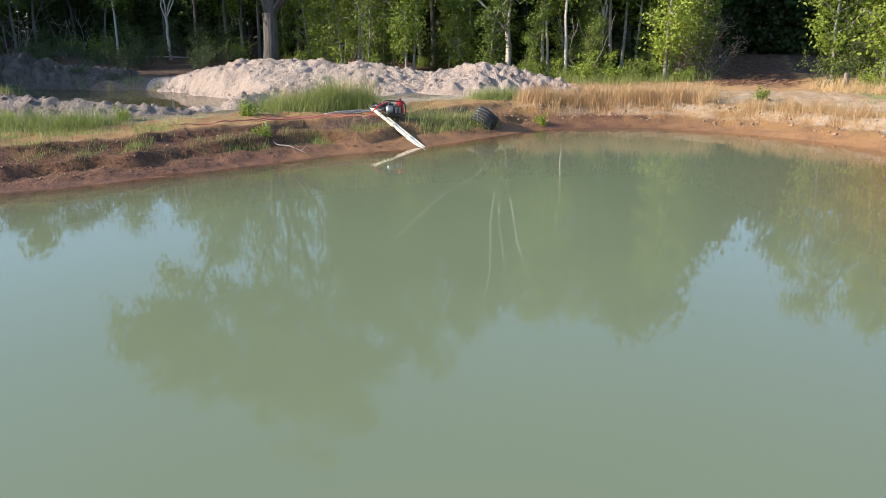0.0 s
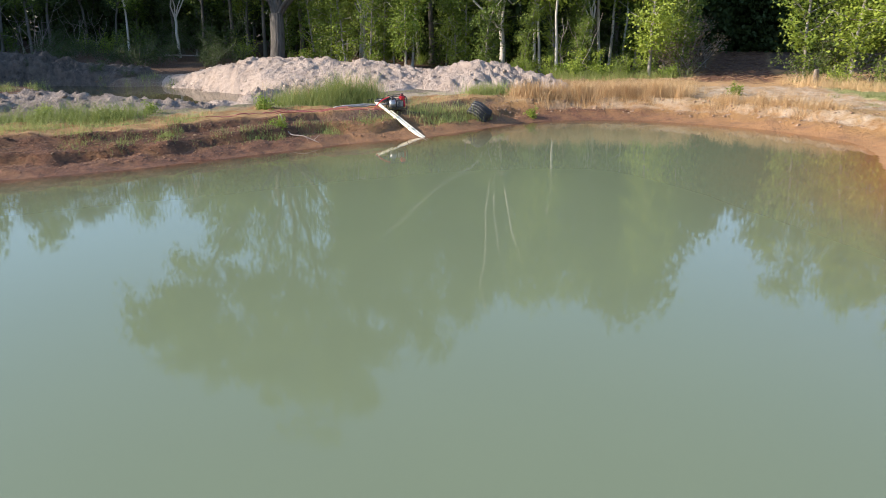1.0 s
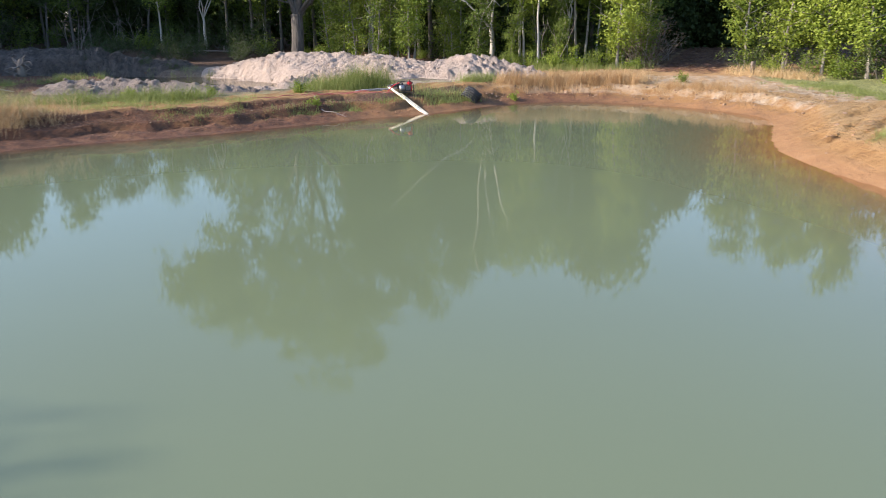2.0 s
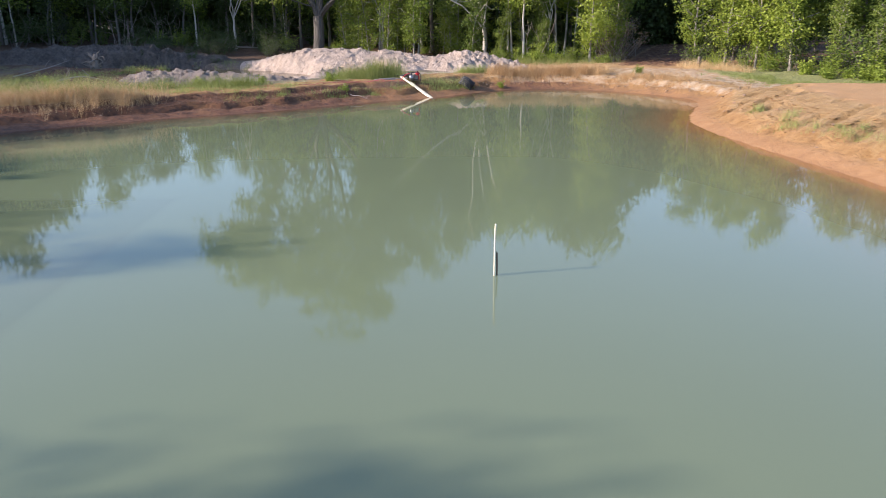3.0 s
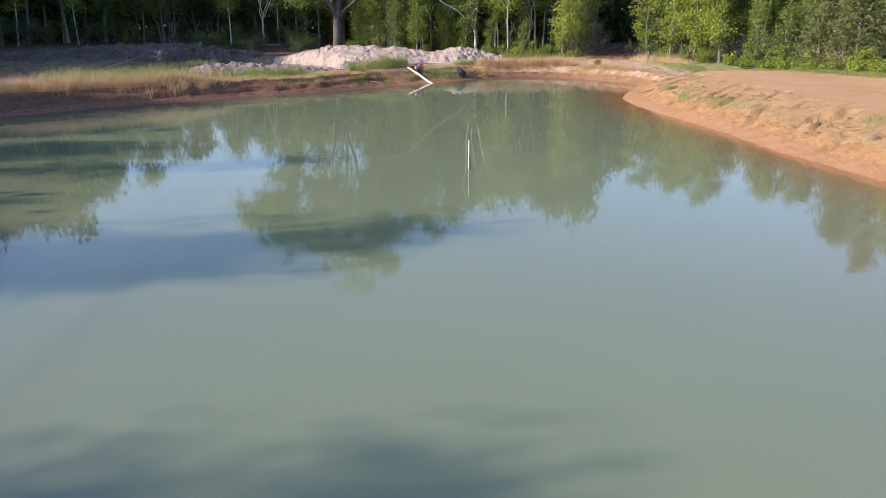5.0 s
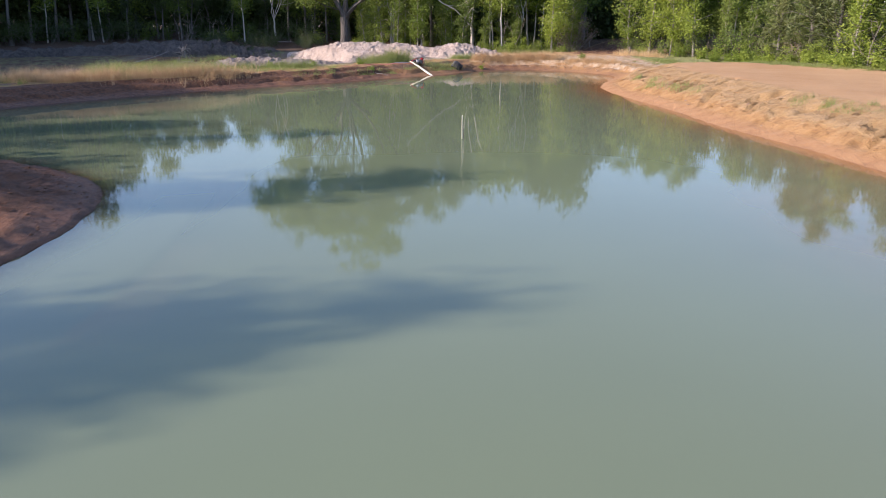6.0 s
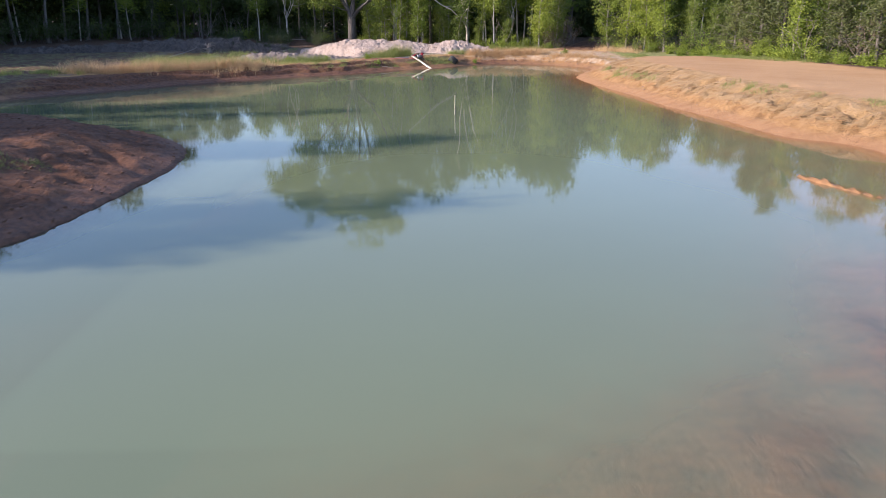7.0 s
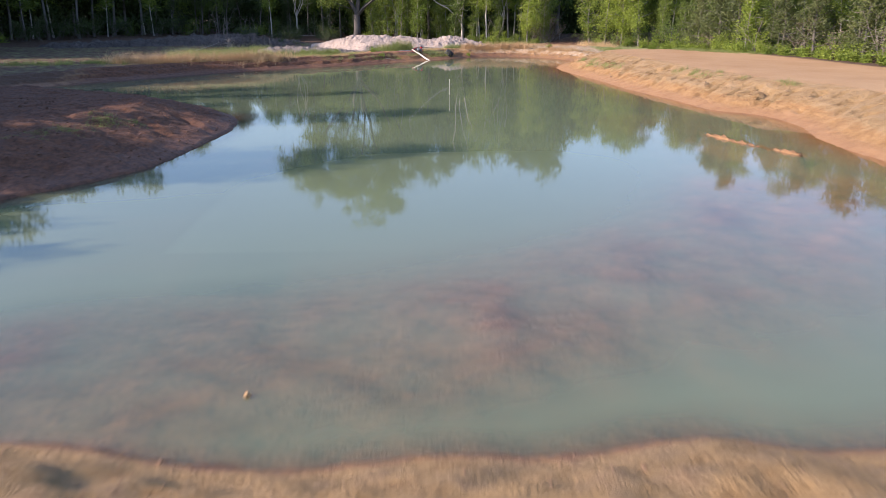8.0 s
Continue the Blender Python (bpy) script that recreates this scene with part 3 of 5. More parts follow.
def tree(name, seed, height, radius, low, spread, boughs, count, size, bark, foliage, label, lean=0.05, fork=0.0, clump=0.30, twigs=3, tip=0.35, share=0.75):
    """A tapered trunk with boughs and twigs, and a crown of clumped leaves. low: where the crown begins, as a part of the height."""
    r = np.random.RandomState(seed)
    wood, anchors = [], []
    az = r.uniform(0, 6.28)
    n = 11
    t = np.linspace(0, fork or 1, n)
    drift = np.cumsum(r.normal(size=(n, 2)) * 0.015 * height, 0) * t[:, None]
    path = np.stack([drift[:, 0] + lean * height * t * np.cos(az), drift[:, 1] + lean * height * t * np.sin(az), t * height * 0.94 - 0.25], -1)
    rad = radius * (1 - 0.88 * t) * (1 + 0.35 * np.exp(-t * 22))
    m = t <= 1.0
    wood.append(tube(path[m], rad[m], 9 if radius > 0.15 else 6))
    if fork:
        k = int(m.sum()) - 1
        for q in range(4):
            a = az + q * 1.57 + r.uniform(-0.3, 0.3)
            way = np.array([math.cos(a) * 0.5, math.sin(a) * 0.5, r.uniform(1.3, 1.9)])
            p, s = limb(r, path[k] - np.array([0, 0, 0.12]), way, height * (1 - fork) * r.uniform(0.8, 1.0), rad[k] * r.uniform(0.42, 0.62), 0.03, 8, 0.2, 0.35)
            wood.append(tube(p, s, 7))
            for b in range(boughs // 4):
                f = 0.15 + 0.85 * (b + r.rand()) / (boughs // 4)
                j = min(int(f * 7), 6)
                o = p[j] + (p[j + 1] - p[j]) * (f * 7 - j)
                a2 = r.uniform(0, 6.28)
                p2, s2 = limb(r, o, (math.cos(a2), math.sin(a2), r.uniform(0.0, 0.7)), spread * r.uniform(0.45, 0.9) * (1.1 - 0.5 * f), s[j] * 0.5, 0.012, 5, 0.2)
                wood.append(tube(p2, s2, 5))
                anchors += list(p2[2:])
                for _ in range(twigs):
                    o2 = p2[r.randint(1, 5)]
                    p3, s3 = limb(r, o2, r.normal(size=3) + np.array([0, 0, 0.25]), spread * r.uniform(0.15, 0.35), 0.015, 0.006, 4, 0.2)
                    wood.append(tube(p3, s3, 4))
                    anchors += list(p3[1:])
    else:
        for b in range(boughs):
            f = low + (0.97 - low) * (b + r.rand()) / boughs
            j = min(int(f * (n - 1)), n - 2)
            o = path[j] + (path[j + 1] - path[j]) * (f * (n - 1) - j)
            a = b * 2.4 + r.uniform(-0.5, 0.5)
            g = (f - low) / (1 - low)
            reach = spread * (tip + (1 - tip) * math.sin(math.pi * min(1, 0.25 + 0.75 * (1 - g)))) * r.uniform(0.55, 1.15) * (1.0 - 0.55 * g)
            p, s = limb(r, o, (math.cos(a), math.sin(a), r.uniform(0.25, 0.9)), reach, max(rad[j] * 0.42, 0.012), 0.008, 5, 0.15)
            wood.append(tube(p, s, 5 if radius > 0.1 else 4))
            anchors += list(p[2:])
            for _ in range(twigs):
                o2 = p[r.randint(1, 5)]
                p3, s3 = limb(r, o2, r.normal(size=3) + np.array([0, 0, 0.2]), reach * r.uniform(0.25, 0.5), 0.012, 0.004, 4, 0.2)
                wood.append(tube(p3, s3, 3))
                anchors += list(p3[1:])
    root = thing(name, label, "tree", "trees of the wood")
    FULL[root.name] = height
    part("trunk", quad_mesh("trunk", *join(wood)), bark, root)
    anchors = np.array(anchors)
    if fork:
        anchors = anchors[anchors[:, 2] > low * height]
    anchors = anchors[r.rand(len(anchors)) < share]
    part("crown", quad_mesh("crown", *leaves(r, anchors, clump, count, size), False), foliage, root)
    return root


def shrub(name, seed, height, spread, stems, count, size, foliage, label, category="shrub", group="shrubs at the wood's edge", bark=None, clump=0.15):
    r = np.random.RandomState(seed)
    wood, anchors = [], []
    for _ in range(stems):
        a = r.uniform(0, 6.28)
        p, s = limb(r, (r.normal() * spread * 0.25, r.normal() * spread * 0.25, -0.1), (math.cos(a) * 0.5, math.sin(a) * 0.5, 1), height * r.uniform(0.55, 1.05), 0.02, 0.006, 7, 0.16)
        wood.append(tube(p, s, 4))
        anchors += list(p[2:])
        for _ in range(4):
            p3, s3 = limb(r, p[r.randint(1, 7)], r.normal(size=3) + np.array([0, 0, 0.5]), spread * r.uniform(0.4, 0.8), 0.01, 0.004, 4, 0.2)
            wood.append(tube(p3, s3, 3))
            anchors += list(p3[1:])
    root = thing(name, label, category, group)
    part("stem", quad_mesh("stem", *join(wood)), bark or BARK, root)
    if count:
        part("foliage", quad_mesh("foliage", *leaves(r, np.array(anchors), clump, count, size), False), foliage, root)
    return root


def pine(name, seed, height, label):
    r = np.random.RandomState(seed)
    wood, anchors = [tube(np.stack([0.1 * r.normal(size=9).cumsum() * 0.3, 0.1 * r.normal(size=9).cumsum() * 0.3, np.linspace(-0.2, height, 9)], -1), np.linspace(0.13, 0.015, 9), 7)], []
    axis = wood[0][0].reshape(9, 7, 3).mean(1)
    for b in range(52):
        f = 0.10 + 0.88 * (b + r.rand()) / 52
        o = axis[0] + (axis[-1] - axis[0]) * f
        a = b * 2.4
        p, s = limb(r, o, (math.cos(a), math.sin(a), r.uniform(0.0, 0.4)), (0.3 + 1.9 * (1 - f)) * r.uniform(0.6, 1.1), 0.03, 0.006, 5, 0.12, 0.5)
        wood.append(tube(p, s, 4))
        anchors += list(p[1:])
        for _ in range(3):
            p3, s3 = limb(r, p[r.randint(1, 5)], r.normal(size=3) + np.array([0, 0, 0.5]), r.uniform(0.2, 0.6), 0.01, 0.005, 3, 0.2)
            anchors += list(p3[1:])
            wood.append(tube(p3, s3, 3))
    root = thing(name, label, "tree", "trees of the wood")
    part("trunk", quad_mesh("trunk", *join(wood)), BARK, root)
    part("crown", quad_mesh("crown", *leaves(r, np.array(anchors), 0.16, 5800, 0.26, 0.2, 0.18), False), NEEDLE, root)
    return root


PLACED = []


def stand(ob, x, y, turn=0.0, scale=1.0, sink=0.0, first=False):
    """Sets a plant on the ground: the first is moved, the others are copies."""
    m = Matrix.LocRotScale((x, y, ground_at(x, y) - sink), Euler((0, 0, turn)), (scale,) * 3)
    PLACED.append((x, y))
    if first:
        ob.matrix_basis = m
        return ob
    return copy_thing(ob, m) if abs(scale - 1) < 1e-6 else scaled_copy(ob, m)


def scaled_copy(ob, m):
    c = copy_thing(ob, m)
    c.matrix_basis = m
    return c


def broad_oak(x, y):
    """A field oak: a short forked bole, spreading limbs and a broad crown of separate leaf clumps with gaps between them."""
    r = np.random.RandomState(11)
    wood, anchors = [], []
    t = np.linspace(0, 1, 9)
    bole = np.stack([0.10 * np.sin(2.2 * t), 0.05 * t, -0.25 + 2.45 * t], -1)
    wood.append(tube(bole, 0.30 * (1 + 0.45 * np.exp(-9 * t)) * (1 - 0.10 * t), 12))
    fork = bole[-1] - np.array([0, 0, 0.2])
    limbs = []
    for way, length, rad in (((-0.55, -0.1, 1.15), 7.8, 0.15), ((0.75, 0.05, 0.95), 7.8, 0.16), ((-0.25, 0.5, 1.2), 9.6, 0.12), ((0.28, -0.45, 1.3), 9.2, 0.12), ((-0.05, 0.1, 1.4), 10.8, 0.14),
                             ((-0.8, 0.6, 0.9), 6.8, 0.09), ((0.8, -0.6, 0.9), 6.4, 0.09)):
        p, q = limb(r, fork, way, length, rad, 0.035, 12, 0.13, 0.25)
        limbs.append((p, q))
        wood.append(tube(p, q, 8))
    stems, sizes = np.concatenate([p[2:] for p, _ in limbs]), np.concatenate([q[2:] for _, q in limbs])
    # lobes of the crown: centre and radii
    lobes = [((-2.0, -0.3, 3.7), (1.0, 0.8, 0.45)), ((-4.9, 0.0, 10.9), (2.3, 2.4, 2.1)), ((-4.6, -0.8, 8.2), (2.7, 2.6, 1.8)), ((-2.9, 0.8, 12.0), (2.6, 2.6, 2.1)), ((0.3, 0.2, 12.9), (2.8, 2.8, 2.6)), ((2.6, -0.4, 12.0), (2.3, 2.6, 2.2)), ((4.8, 0.6, 9.6), (2.4, 2.6, 2.0)),
             ((0.6, -2.2, 9.4), (2.8, 2.0, 2.0)), ((-0.6, 2.8, 9.6), (2.8, 2.0, 2.2)), ((-6.2, 0.6, 9.6), (1.2, 1.6, 1.2)), ((6.0, 0.0, 10.4), (1.5, 1.6, 1.3)), ((2.6, 1.2, 7.6), (1.8, 2.0, 1.2)), ((-2.2, -1.2, 7.8), (1.6, 1.6, 1.0))]
    for (cx, cy, cz), rad in lobes:
        for _ in range(int(5 + 2.3 * rad[0] * rad[2])):
            d = r.normal(size=3)
            d /= np.linalg.norm(d)
            goal = np.array([cx, cy, cz]) + d * np.array(rad) * r.uniform(0.4, 1.08)
            k = np.argmin(np.linalg.norm(stems - goal, axis=1) + 0.6 * np.maximum(stems[:, 2] - goal[2], 0) + r.uniform(0, 0.8, len(stems)))
            o = stems[k]
            m = np.linspace(0, 1, 7)[:, None]
            p = o + (goal - o) * m + np.cumsum(r.normal(size=(7, 3)) * 0.09, 0) * m + np.array([0, 0, 0.35]) * np.sin(np.pi * m)
            wood.append(tube(p, np.linspace(min(0.05, 0.55 * sizes[k]), 0.012, 7), 5))
            anchors.append(p[-1])
            for _ in range(4):
                p3, s3 = limb(r, p[r.randint(3, 7)], r.normal(size=3) + np.array([0, 0, 0.2]), r.uniform(0.35, 0.95), 0.014, 0.005, 4, 0.2)
                wood.append(tube(p3, s3, 4))
                anchors.append(p3[-1])
    p, q = limb(r, limbs[0][0][1], (-1.0, -0.2, 0.12), 3.4, 0.04, 0.012, 9, 0.14, -0.1)
    wood.append(tube(p, q, 5))
    anchors += [p[-1], p[-2] + np.array([0.1, 0.1, -0.2])]
    root = thing("oak_tree", "tall grey-barked oak with a forked trunk behind the sand heap", "tree", "trees of the wood")
    part("trunk", quad_mesh("trunk", *join(wood)), OAK_BARK, root)
    part("crown", quad_mesh("crown", *leaves(r, np.array(anchors), 0.27, 40000, 0.19), False), LEAF, root)
    FULL[root.name] = 15.2
    return stand(root, x, y, 0.0, first=True)


broad_oak(-6.75, 33.2)

TALL = [tree("slender_tree", 100 + k, h, rad, low, sp, 24, 3000, 0.9 * size, bark, leafy, label, lean, clump=0.34)
        for k, (h, rad, low, sp, size, bark, leafy, label, lean) in enumerate([
            (11.0, 0.085, 0.34, 2.3, 0.19, PALE_BARK, LEAF_BRIGHT, "slender pale-barked tree with light green leaves", 0.05),
            (10.0, 0.10, 0.28, 2.6, 0.20, BARK, LEAF, "grey-barked woodland tree in full leaf", 0.03),
            (12.0, 0.13, 0.34, 2.8, 0.21, BARK, LEAF_DARK, "dark-leaved woodland tree with a straight trunk", 0.02),
            (9.0, 0.072, 0.34, 2.0, 0.17, PALE_BARK, LEAF_BRIGHT, "leaning pale sapling with a high crown", 0.05),
            (13.5, 0.15, 0.38, 3.0, 0.22, BARK, LEAF, "tall woodland tree with a rounded crown", 0.03)])]
FAR = [tree("woodland_tree", 150 + k, h, 0.12, 0.22, sp, 20, 2300, 0.29, BARK, leafy, label, 0.03, clump=0.42, twigs=1)
       for k, (h, sp, leafy, label) in enumerate([
           (10.5, 2.7, LEAF, "woodland tree in full leaf standing back among others"),
           (12.0, 2.9, LEAF_DARK, "dark woodland tree standing back among others"),
           (11.0, 2.5, LEAF, "tall woodland tree with a dense green crown")])]
YOUNG = [tree("young_tree", 200 + k, h, 0.05, 0.10, sp, 26, 2900, 0.72 * size, GREY_BARK, leafy, label, 0.05, clump=0.17, share=0.5)
         for k, (h, sp, size, leafy, label) in enumerate([
             (6.5, 1.4, 0.15, LEAF_BRIGHT, "young tree clothed in bright green leaves to the ground"),
             (5.2, 1.1, 0.15, LEAF, "young green tree with a thin pale stem"),
             (7.6, 1.5, 0.17, LEAF_BRIGHT, "tall young tree with bright sunlit leaves"),
             (4.2, 1.0, 0.15, LEAF, "small leafy tree at the wood's edge")])]
MAPLE = [tree("maple_tree", 240 + k, h, 0.07, 0.12, sp, 28, 5600, 0.125, GREY_BARK, LEAF_BRIGHT, label, 0.03, clump=0.22, share=0.45)
         for k, (h, sp, label) in enumerate([(7.0, 1.7, "bright green maple in full sun at the wood's edge"), (7.2, 2.0, "broad sunlit maple beside the dirt track")])]
SNAG = [tree("pale_tree", 262 + k, h, rad, 0.3, 2.0, 8, 500, 0.16, PALE_BARK, LEAF, "pale forked tree with few leaves before the dark wood", 0.03, fork, 0.3, 2)
        for k, (h, rad, fork) in enumerate([(9.5, 0.12, 0.22), (8.0, 0.085, 0.3)])]
BUSH = [shrub("bush", 300 + k, h, sp, 7, 1050, 0.8 * size, leafy, label)
        for k, (h, sp, size, leafy, label) in enumerate([
            (1.9, 0.8, 0.13, LEAF, "leafy green bush under the trees"),
            (1.3, 0.7, 0.12, LEAF_BRIGHT, "low bright green bush"),
            (2.6, 1.0, 0.14, LEAF_DARK, "tall dark green bush in the wood")])]
BRUSH = [shrub("dry_brush", 450 + k, h, sp, 8, 700, 0.10, DRY_LEAF, "tangled grey-brown brush with withered leaves", bark=TWIG) for k, (h, sp) in enumerate([(1.8, 1.0), (2.8, 1.2)])]
BARE = [shrub("bare_bush", 400 + k, h, sp, 7, 0, 0, None, "bare grey bush of thin dead twigs", bark=TWIG) for k, (h, sp) in enumerate([(2.4, 1.3), (3.4, 1.7)])]
WEED = [shrub("tall_weed", 500 + k, h, 0.35, 6, 640, 0.10, LEAF_BRIGHT, "upright bright green weed with broad leaves", "weed", "weeds along the wood", LEAF, 0.1) for k, h in enumerate([1.0, 1.3])]
PINES = [pine("pine_tree", 600 + k, h, "young pine with soft green needles") for k, h in enumerate([6.4, 7.2])]
seen_first = set()


def plant(ob, x, y, scale=1.0, turn=None, sink=0.03):
    turn = rng.uniform(0, 6.28) if turn is None else turn
    first = ob.name not in seen_first
    seen_first.add(ob.name)
    if first:
        scale = 1.0
    return stand(ob, x, y, turn, scale, sink, first)


def along(line, gap, offset, jitter, skip=None):
    """Places along a broken line, at an offset to its left, with jitter."""
    line = np.array(line, float)
    seg = np.hypot(*np.diff(line, axis=0).T)
    at, total = np.concatenate([[0], np.cumsum(seg)]), seg.sum()
    s = gap / 2
    while s < total:
        k = min(np.searchsorted(at, s, "right") - 1, len(seg) - 1)
        d = (line[k + 1] - line[k]) / seg[k]
        p = line[k] + d * (s - at[k]) + np.array([-d[1], d[0]]) * (offset + rng.uniform(-jitter, jitter))
        if not (skip and skip(*p)):
            yield p
        s += gap * rng.uniform(0.7, 1.3)


def on_track(x, y):
    return to_line(np.array([x]), np.array([y]), TRACK)[0] < 1.9 or (math.hypot(x + 6.75, y - 33.2) < 1.2)


EDGE_FAR = [(-44, 24), (-31, 35.5), (-21, 41.5), (-12, 42), (-5, 36.5), (0, 34.5), (4.5, 31), (8.2, 32)]
EDGE_EAST = [(13, 28.2), (14.6, 24.5), (16.8, 20), (18.0, 15), (19.2, 11), (20.4, 7), (21.8, 3), (23.5, -4), (25, -13), (26, -25)]
EDGE_EAST_LEFT = EDGE_EAST[::-1]


def rise(x):
    """How tall the wood stands along its far edge."""
    return 1.12 if x < -27 else 0.72 if x < -9 else 1.0


def fit(ob, x, y, scale):
    """The scale at which a tree keeps below the low skyline of the western part."""
    u = x / max(y, 1.0)
    top = 8.0 * (y + 15) / 57 if -27 < x < -13 else 0.31 * y - 2.8 if -13 <= x < -9 else (0.42 if u < 0.04 else 0.375 if u < 0.29 else 0.28) * y - 2.8 if x > -9 else 99.0
    if x > -9 and y > 43.5:
        top = 0.20 * y - 2.8
    return min(scale, top / FULL[ob.name])


for p in along(EDGE_FAR, 1.6, 0.6, 0.8, on_track):
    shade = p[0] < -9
    # West of x = -9 the darker leaf colour deepens the shade.
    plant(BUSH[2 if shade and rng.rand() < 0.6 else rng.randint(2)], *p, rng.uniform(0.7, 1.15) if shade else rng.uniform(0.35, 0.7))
for p in along(EDGE_FAR, 2.6, 1.5, 1.0, on_track):
    ob = YOUNG[rng.randint(4)] if p[0] > -9 else TALL[rng.choice([1, 2, 2, 3])]
    plant(ob, *p, fit(ob, *p, rise(p[0]) * rng.uniform(0.75, 1.0)))
for p in along(EDGE_FAR, 2.3, 3.4, 1.0, on_track):
    ob = TALL[rng.randint(5)]
    if p[0] < -9 or rng.rand() < 0.6:
        plant(ob, *p, fit(ob, *p, rise(p[0]) * rng.uniform(0.8, 1.05)))
BACK = [[(-46, 30), (-33, 41), (-21, 47.5), (-10, 47.5), (-2, 41.5), (8.5, 37)], [(-50, 33), (-35, 45), (-22, 51), (-8, 51), (0, 45.5), (10, 41.5)],
        [(-54, 36), (-37, 49), (-23, 54.5), (-6, 54.5), (3, 49.5), (12, 48), (22, 47)]]
for line in BACK:
    for p in along(line, 2.3, 0.0, 0.9, on_track):
        ob = FAR[rng.randint(3)]
        if p[0] < -9 or p[1] > 43.5 or rng.rand() < 0.55:
            plant(ob, *p, fit(ob, *p, rise(p[0]) * rng.uniform(0.85, 1.05)))
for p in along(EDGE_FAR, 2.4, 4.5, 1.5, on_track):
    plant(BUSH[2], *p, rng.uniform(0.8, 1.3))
for p in along(EDGE_EAST_LEFT, 2.0, -0.6, 0.7, on_track):
    plant([BUSH[0], BUSH[1], BRUSH[0], BRUSH[1], BUSH[2]][rng.randint(5)], *p, rng.uniform(0.7, 1.2))
for p in along(EDGE_EAST_LEFT, 2.0, -1.5, 0.9, on_track):
    plant(YOUNG[rng.choice([0, 1, 1, 3, 3])], *p, rng.uniform(0.75, 1.1) * (1.15 if rng.rand() < 0.3 else 0.9))
for p in along(EDGE_EAST_LEFT, 2.4, -3.4, 1.0, on_track):
    ob = TALL[rng.choice([0, 1, 3, 4])]
    plant(ob, *p, min(rng.uniform(0.6, 0.8), 7.8 / FULL[ob.name]))
for gap, off in ((2.4, -6.2), (2.6, -9.0)):
    for p in along(EDGE_EAST_LEFT, gap, off, 1.0, on_track):
        plant(FAR[rng.randint(3)], *p, rng.uniform(0.58, 0.7))
for x, y, k in ((18.6, 14.2, 0), (19.3, 12.6, 1), (20.6, 8.6, 0), (23.4, -1.5, 1), (18.2, 17.0, 0), (21.3, 6.2, 1), (22.4, 2.6, 0), (24.6, -6.0, 1)):
    plant(PINES[k], x, y, 0.82)
for p in along(EDGE_EAST_LEFT, 0.75, 0.55, 0.35, lambda x, y: y > 22 or y < -2):
    plant(WEED[rng.randint(2)], *p, rng.uniform(0.7, 1.1))
for p in along([(2.8, 29.6), (5.0, 29.4), (8.9, 30.0)], 0.55, 0.0, 0.5):
    plant(WEED[rng.randint(2)], *p, rng.uniform(0.55, 0.95))
for x, y, k, s in ((-4.4, 33.8, 3, 0.9), (-3.4, 34.4, 0, 0.9), (-2.4, 34.0, 3, 1.0), (-1.2, 34.2, 3, 0.85), (3.75, 32.2, 0, 0.9), (3.95, 32.0, 3, 0.85), (4.5, 31.2, 3, 0.95), (6.6, 33.4, 0, 0.9), (7.0, 33.6, 0, 0.85), (7.5, 33.4, 3, 0.9),
                   (-15.4, 40.6, 3, 0.9), (-20.7, 41.6, 1, 1.0), (-26.2, 39.2, 3, 0.95)):
    plant(TALL[k], x, y, fit(TALL[k], x, y, s))
for x, y, k, s in ((9.7, 33.0, 1, 1.1), (10.1, 34.6, 2, 1.0), (8.5, 32.2, 2, 1.0), (7.9, 33.0, 0, 1.0), (5.4, 32.8, 1, 0.8), (-3.9, 33.2, 2, 0.9), (-2.9, 33.0, 0, 0.85), (-1.9, 33.4, 0, 1.0), (0.2, 33.6, 2, 0.8), (1.0, 33.2, 0, 0.9), (9.0, 31.6, 2, 0.95), (-5.2, 33.8, 0, 0.9)):
    plant(YOUNG[k], x, y, s)
for x, y, k in ((5.2, 31.2, 0), (-20.0, 40.5, 1), (-17.5, 40.5, 0), (22.6, 1.5, 1), (19.6, 9.8, 0)):
    plant(BARE[k], x, y)
for x, y, k in ((9.7, 31.6, 1), (9.3, 30.6, 0), (10.4, 33.4, 1)):
    plant(BRUSH[k], x, y)
for x, y, k in ((2.45, 32.2, 0), (5.9, 32.2, 1), (9.2, 33.4, 1), (-3.2, 34.0, 1), (-12.9, 40.4, 1)):
    plant(SNAG[k], x, y, fit(SNAG[k], x, y, 0.98))
for x, y, k, s in ((7.8, 29.9, 0, 1.0), (12.5, 27.2, 1, 1.0), (13.6, 26.2, 0, 1.05), (14.6, 25.0, 1, 0.95), (15.2, 27.6, 1, 1.05), (15.6, 23.4, 0, 1.1), (19.0, 10.4, 0, 0.9), (-1.4, 32.4, 0, 0.85)):
    plant(MAPLE[k], x, y, s)
for x, y in ((15.5, 30.5), (17.0, 29.0), (18.0, 26.5), (18.8, 30.5), (9.8, 37.8), (10.8, 41.5)):
    plant(FAR[0 if y < 33 else 2], x, y, 0.56 if y < 33 else 0.95)
# Low cover all in the dark leaf, so this strip looks shaded.
for k in range(34):
    x, y = (rng.uniform(-18, -8.5), rng.uniform(32.5, 39.5)) if k < 26 else (rng.uniform(-17, -11), rng.uniform(28.3, 30.2))
    plant(BUSH[2], x, y, rng.uniform(0.3, 0.6) if k < 26 else rng.uniform(0.15, 0.25))
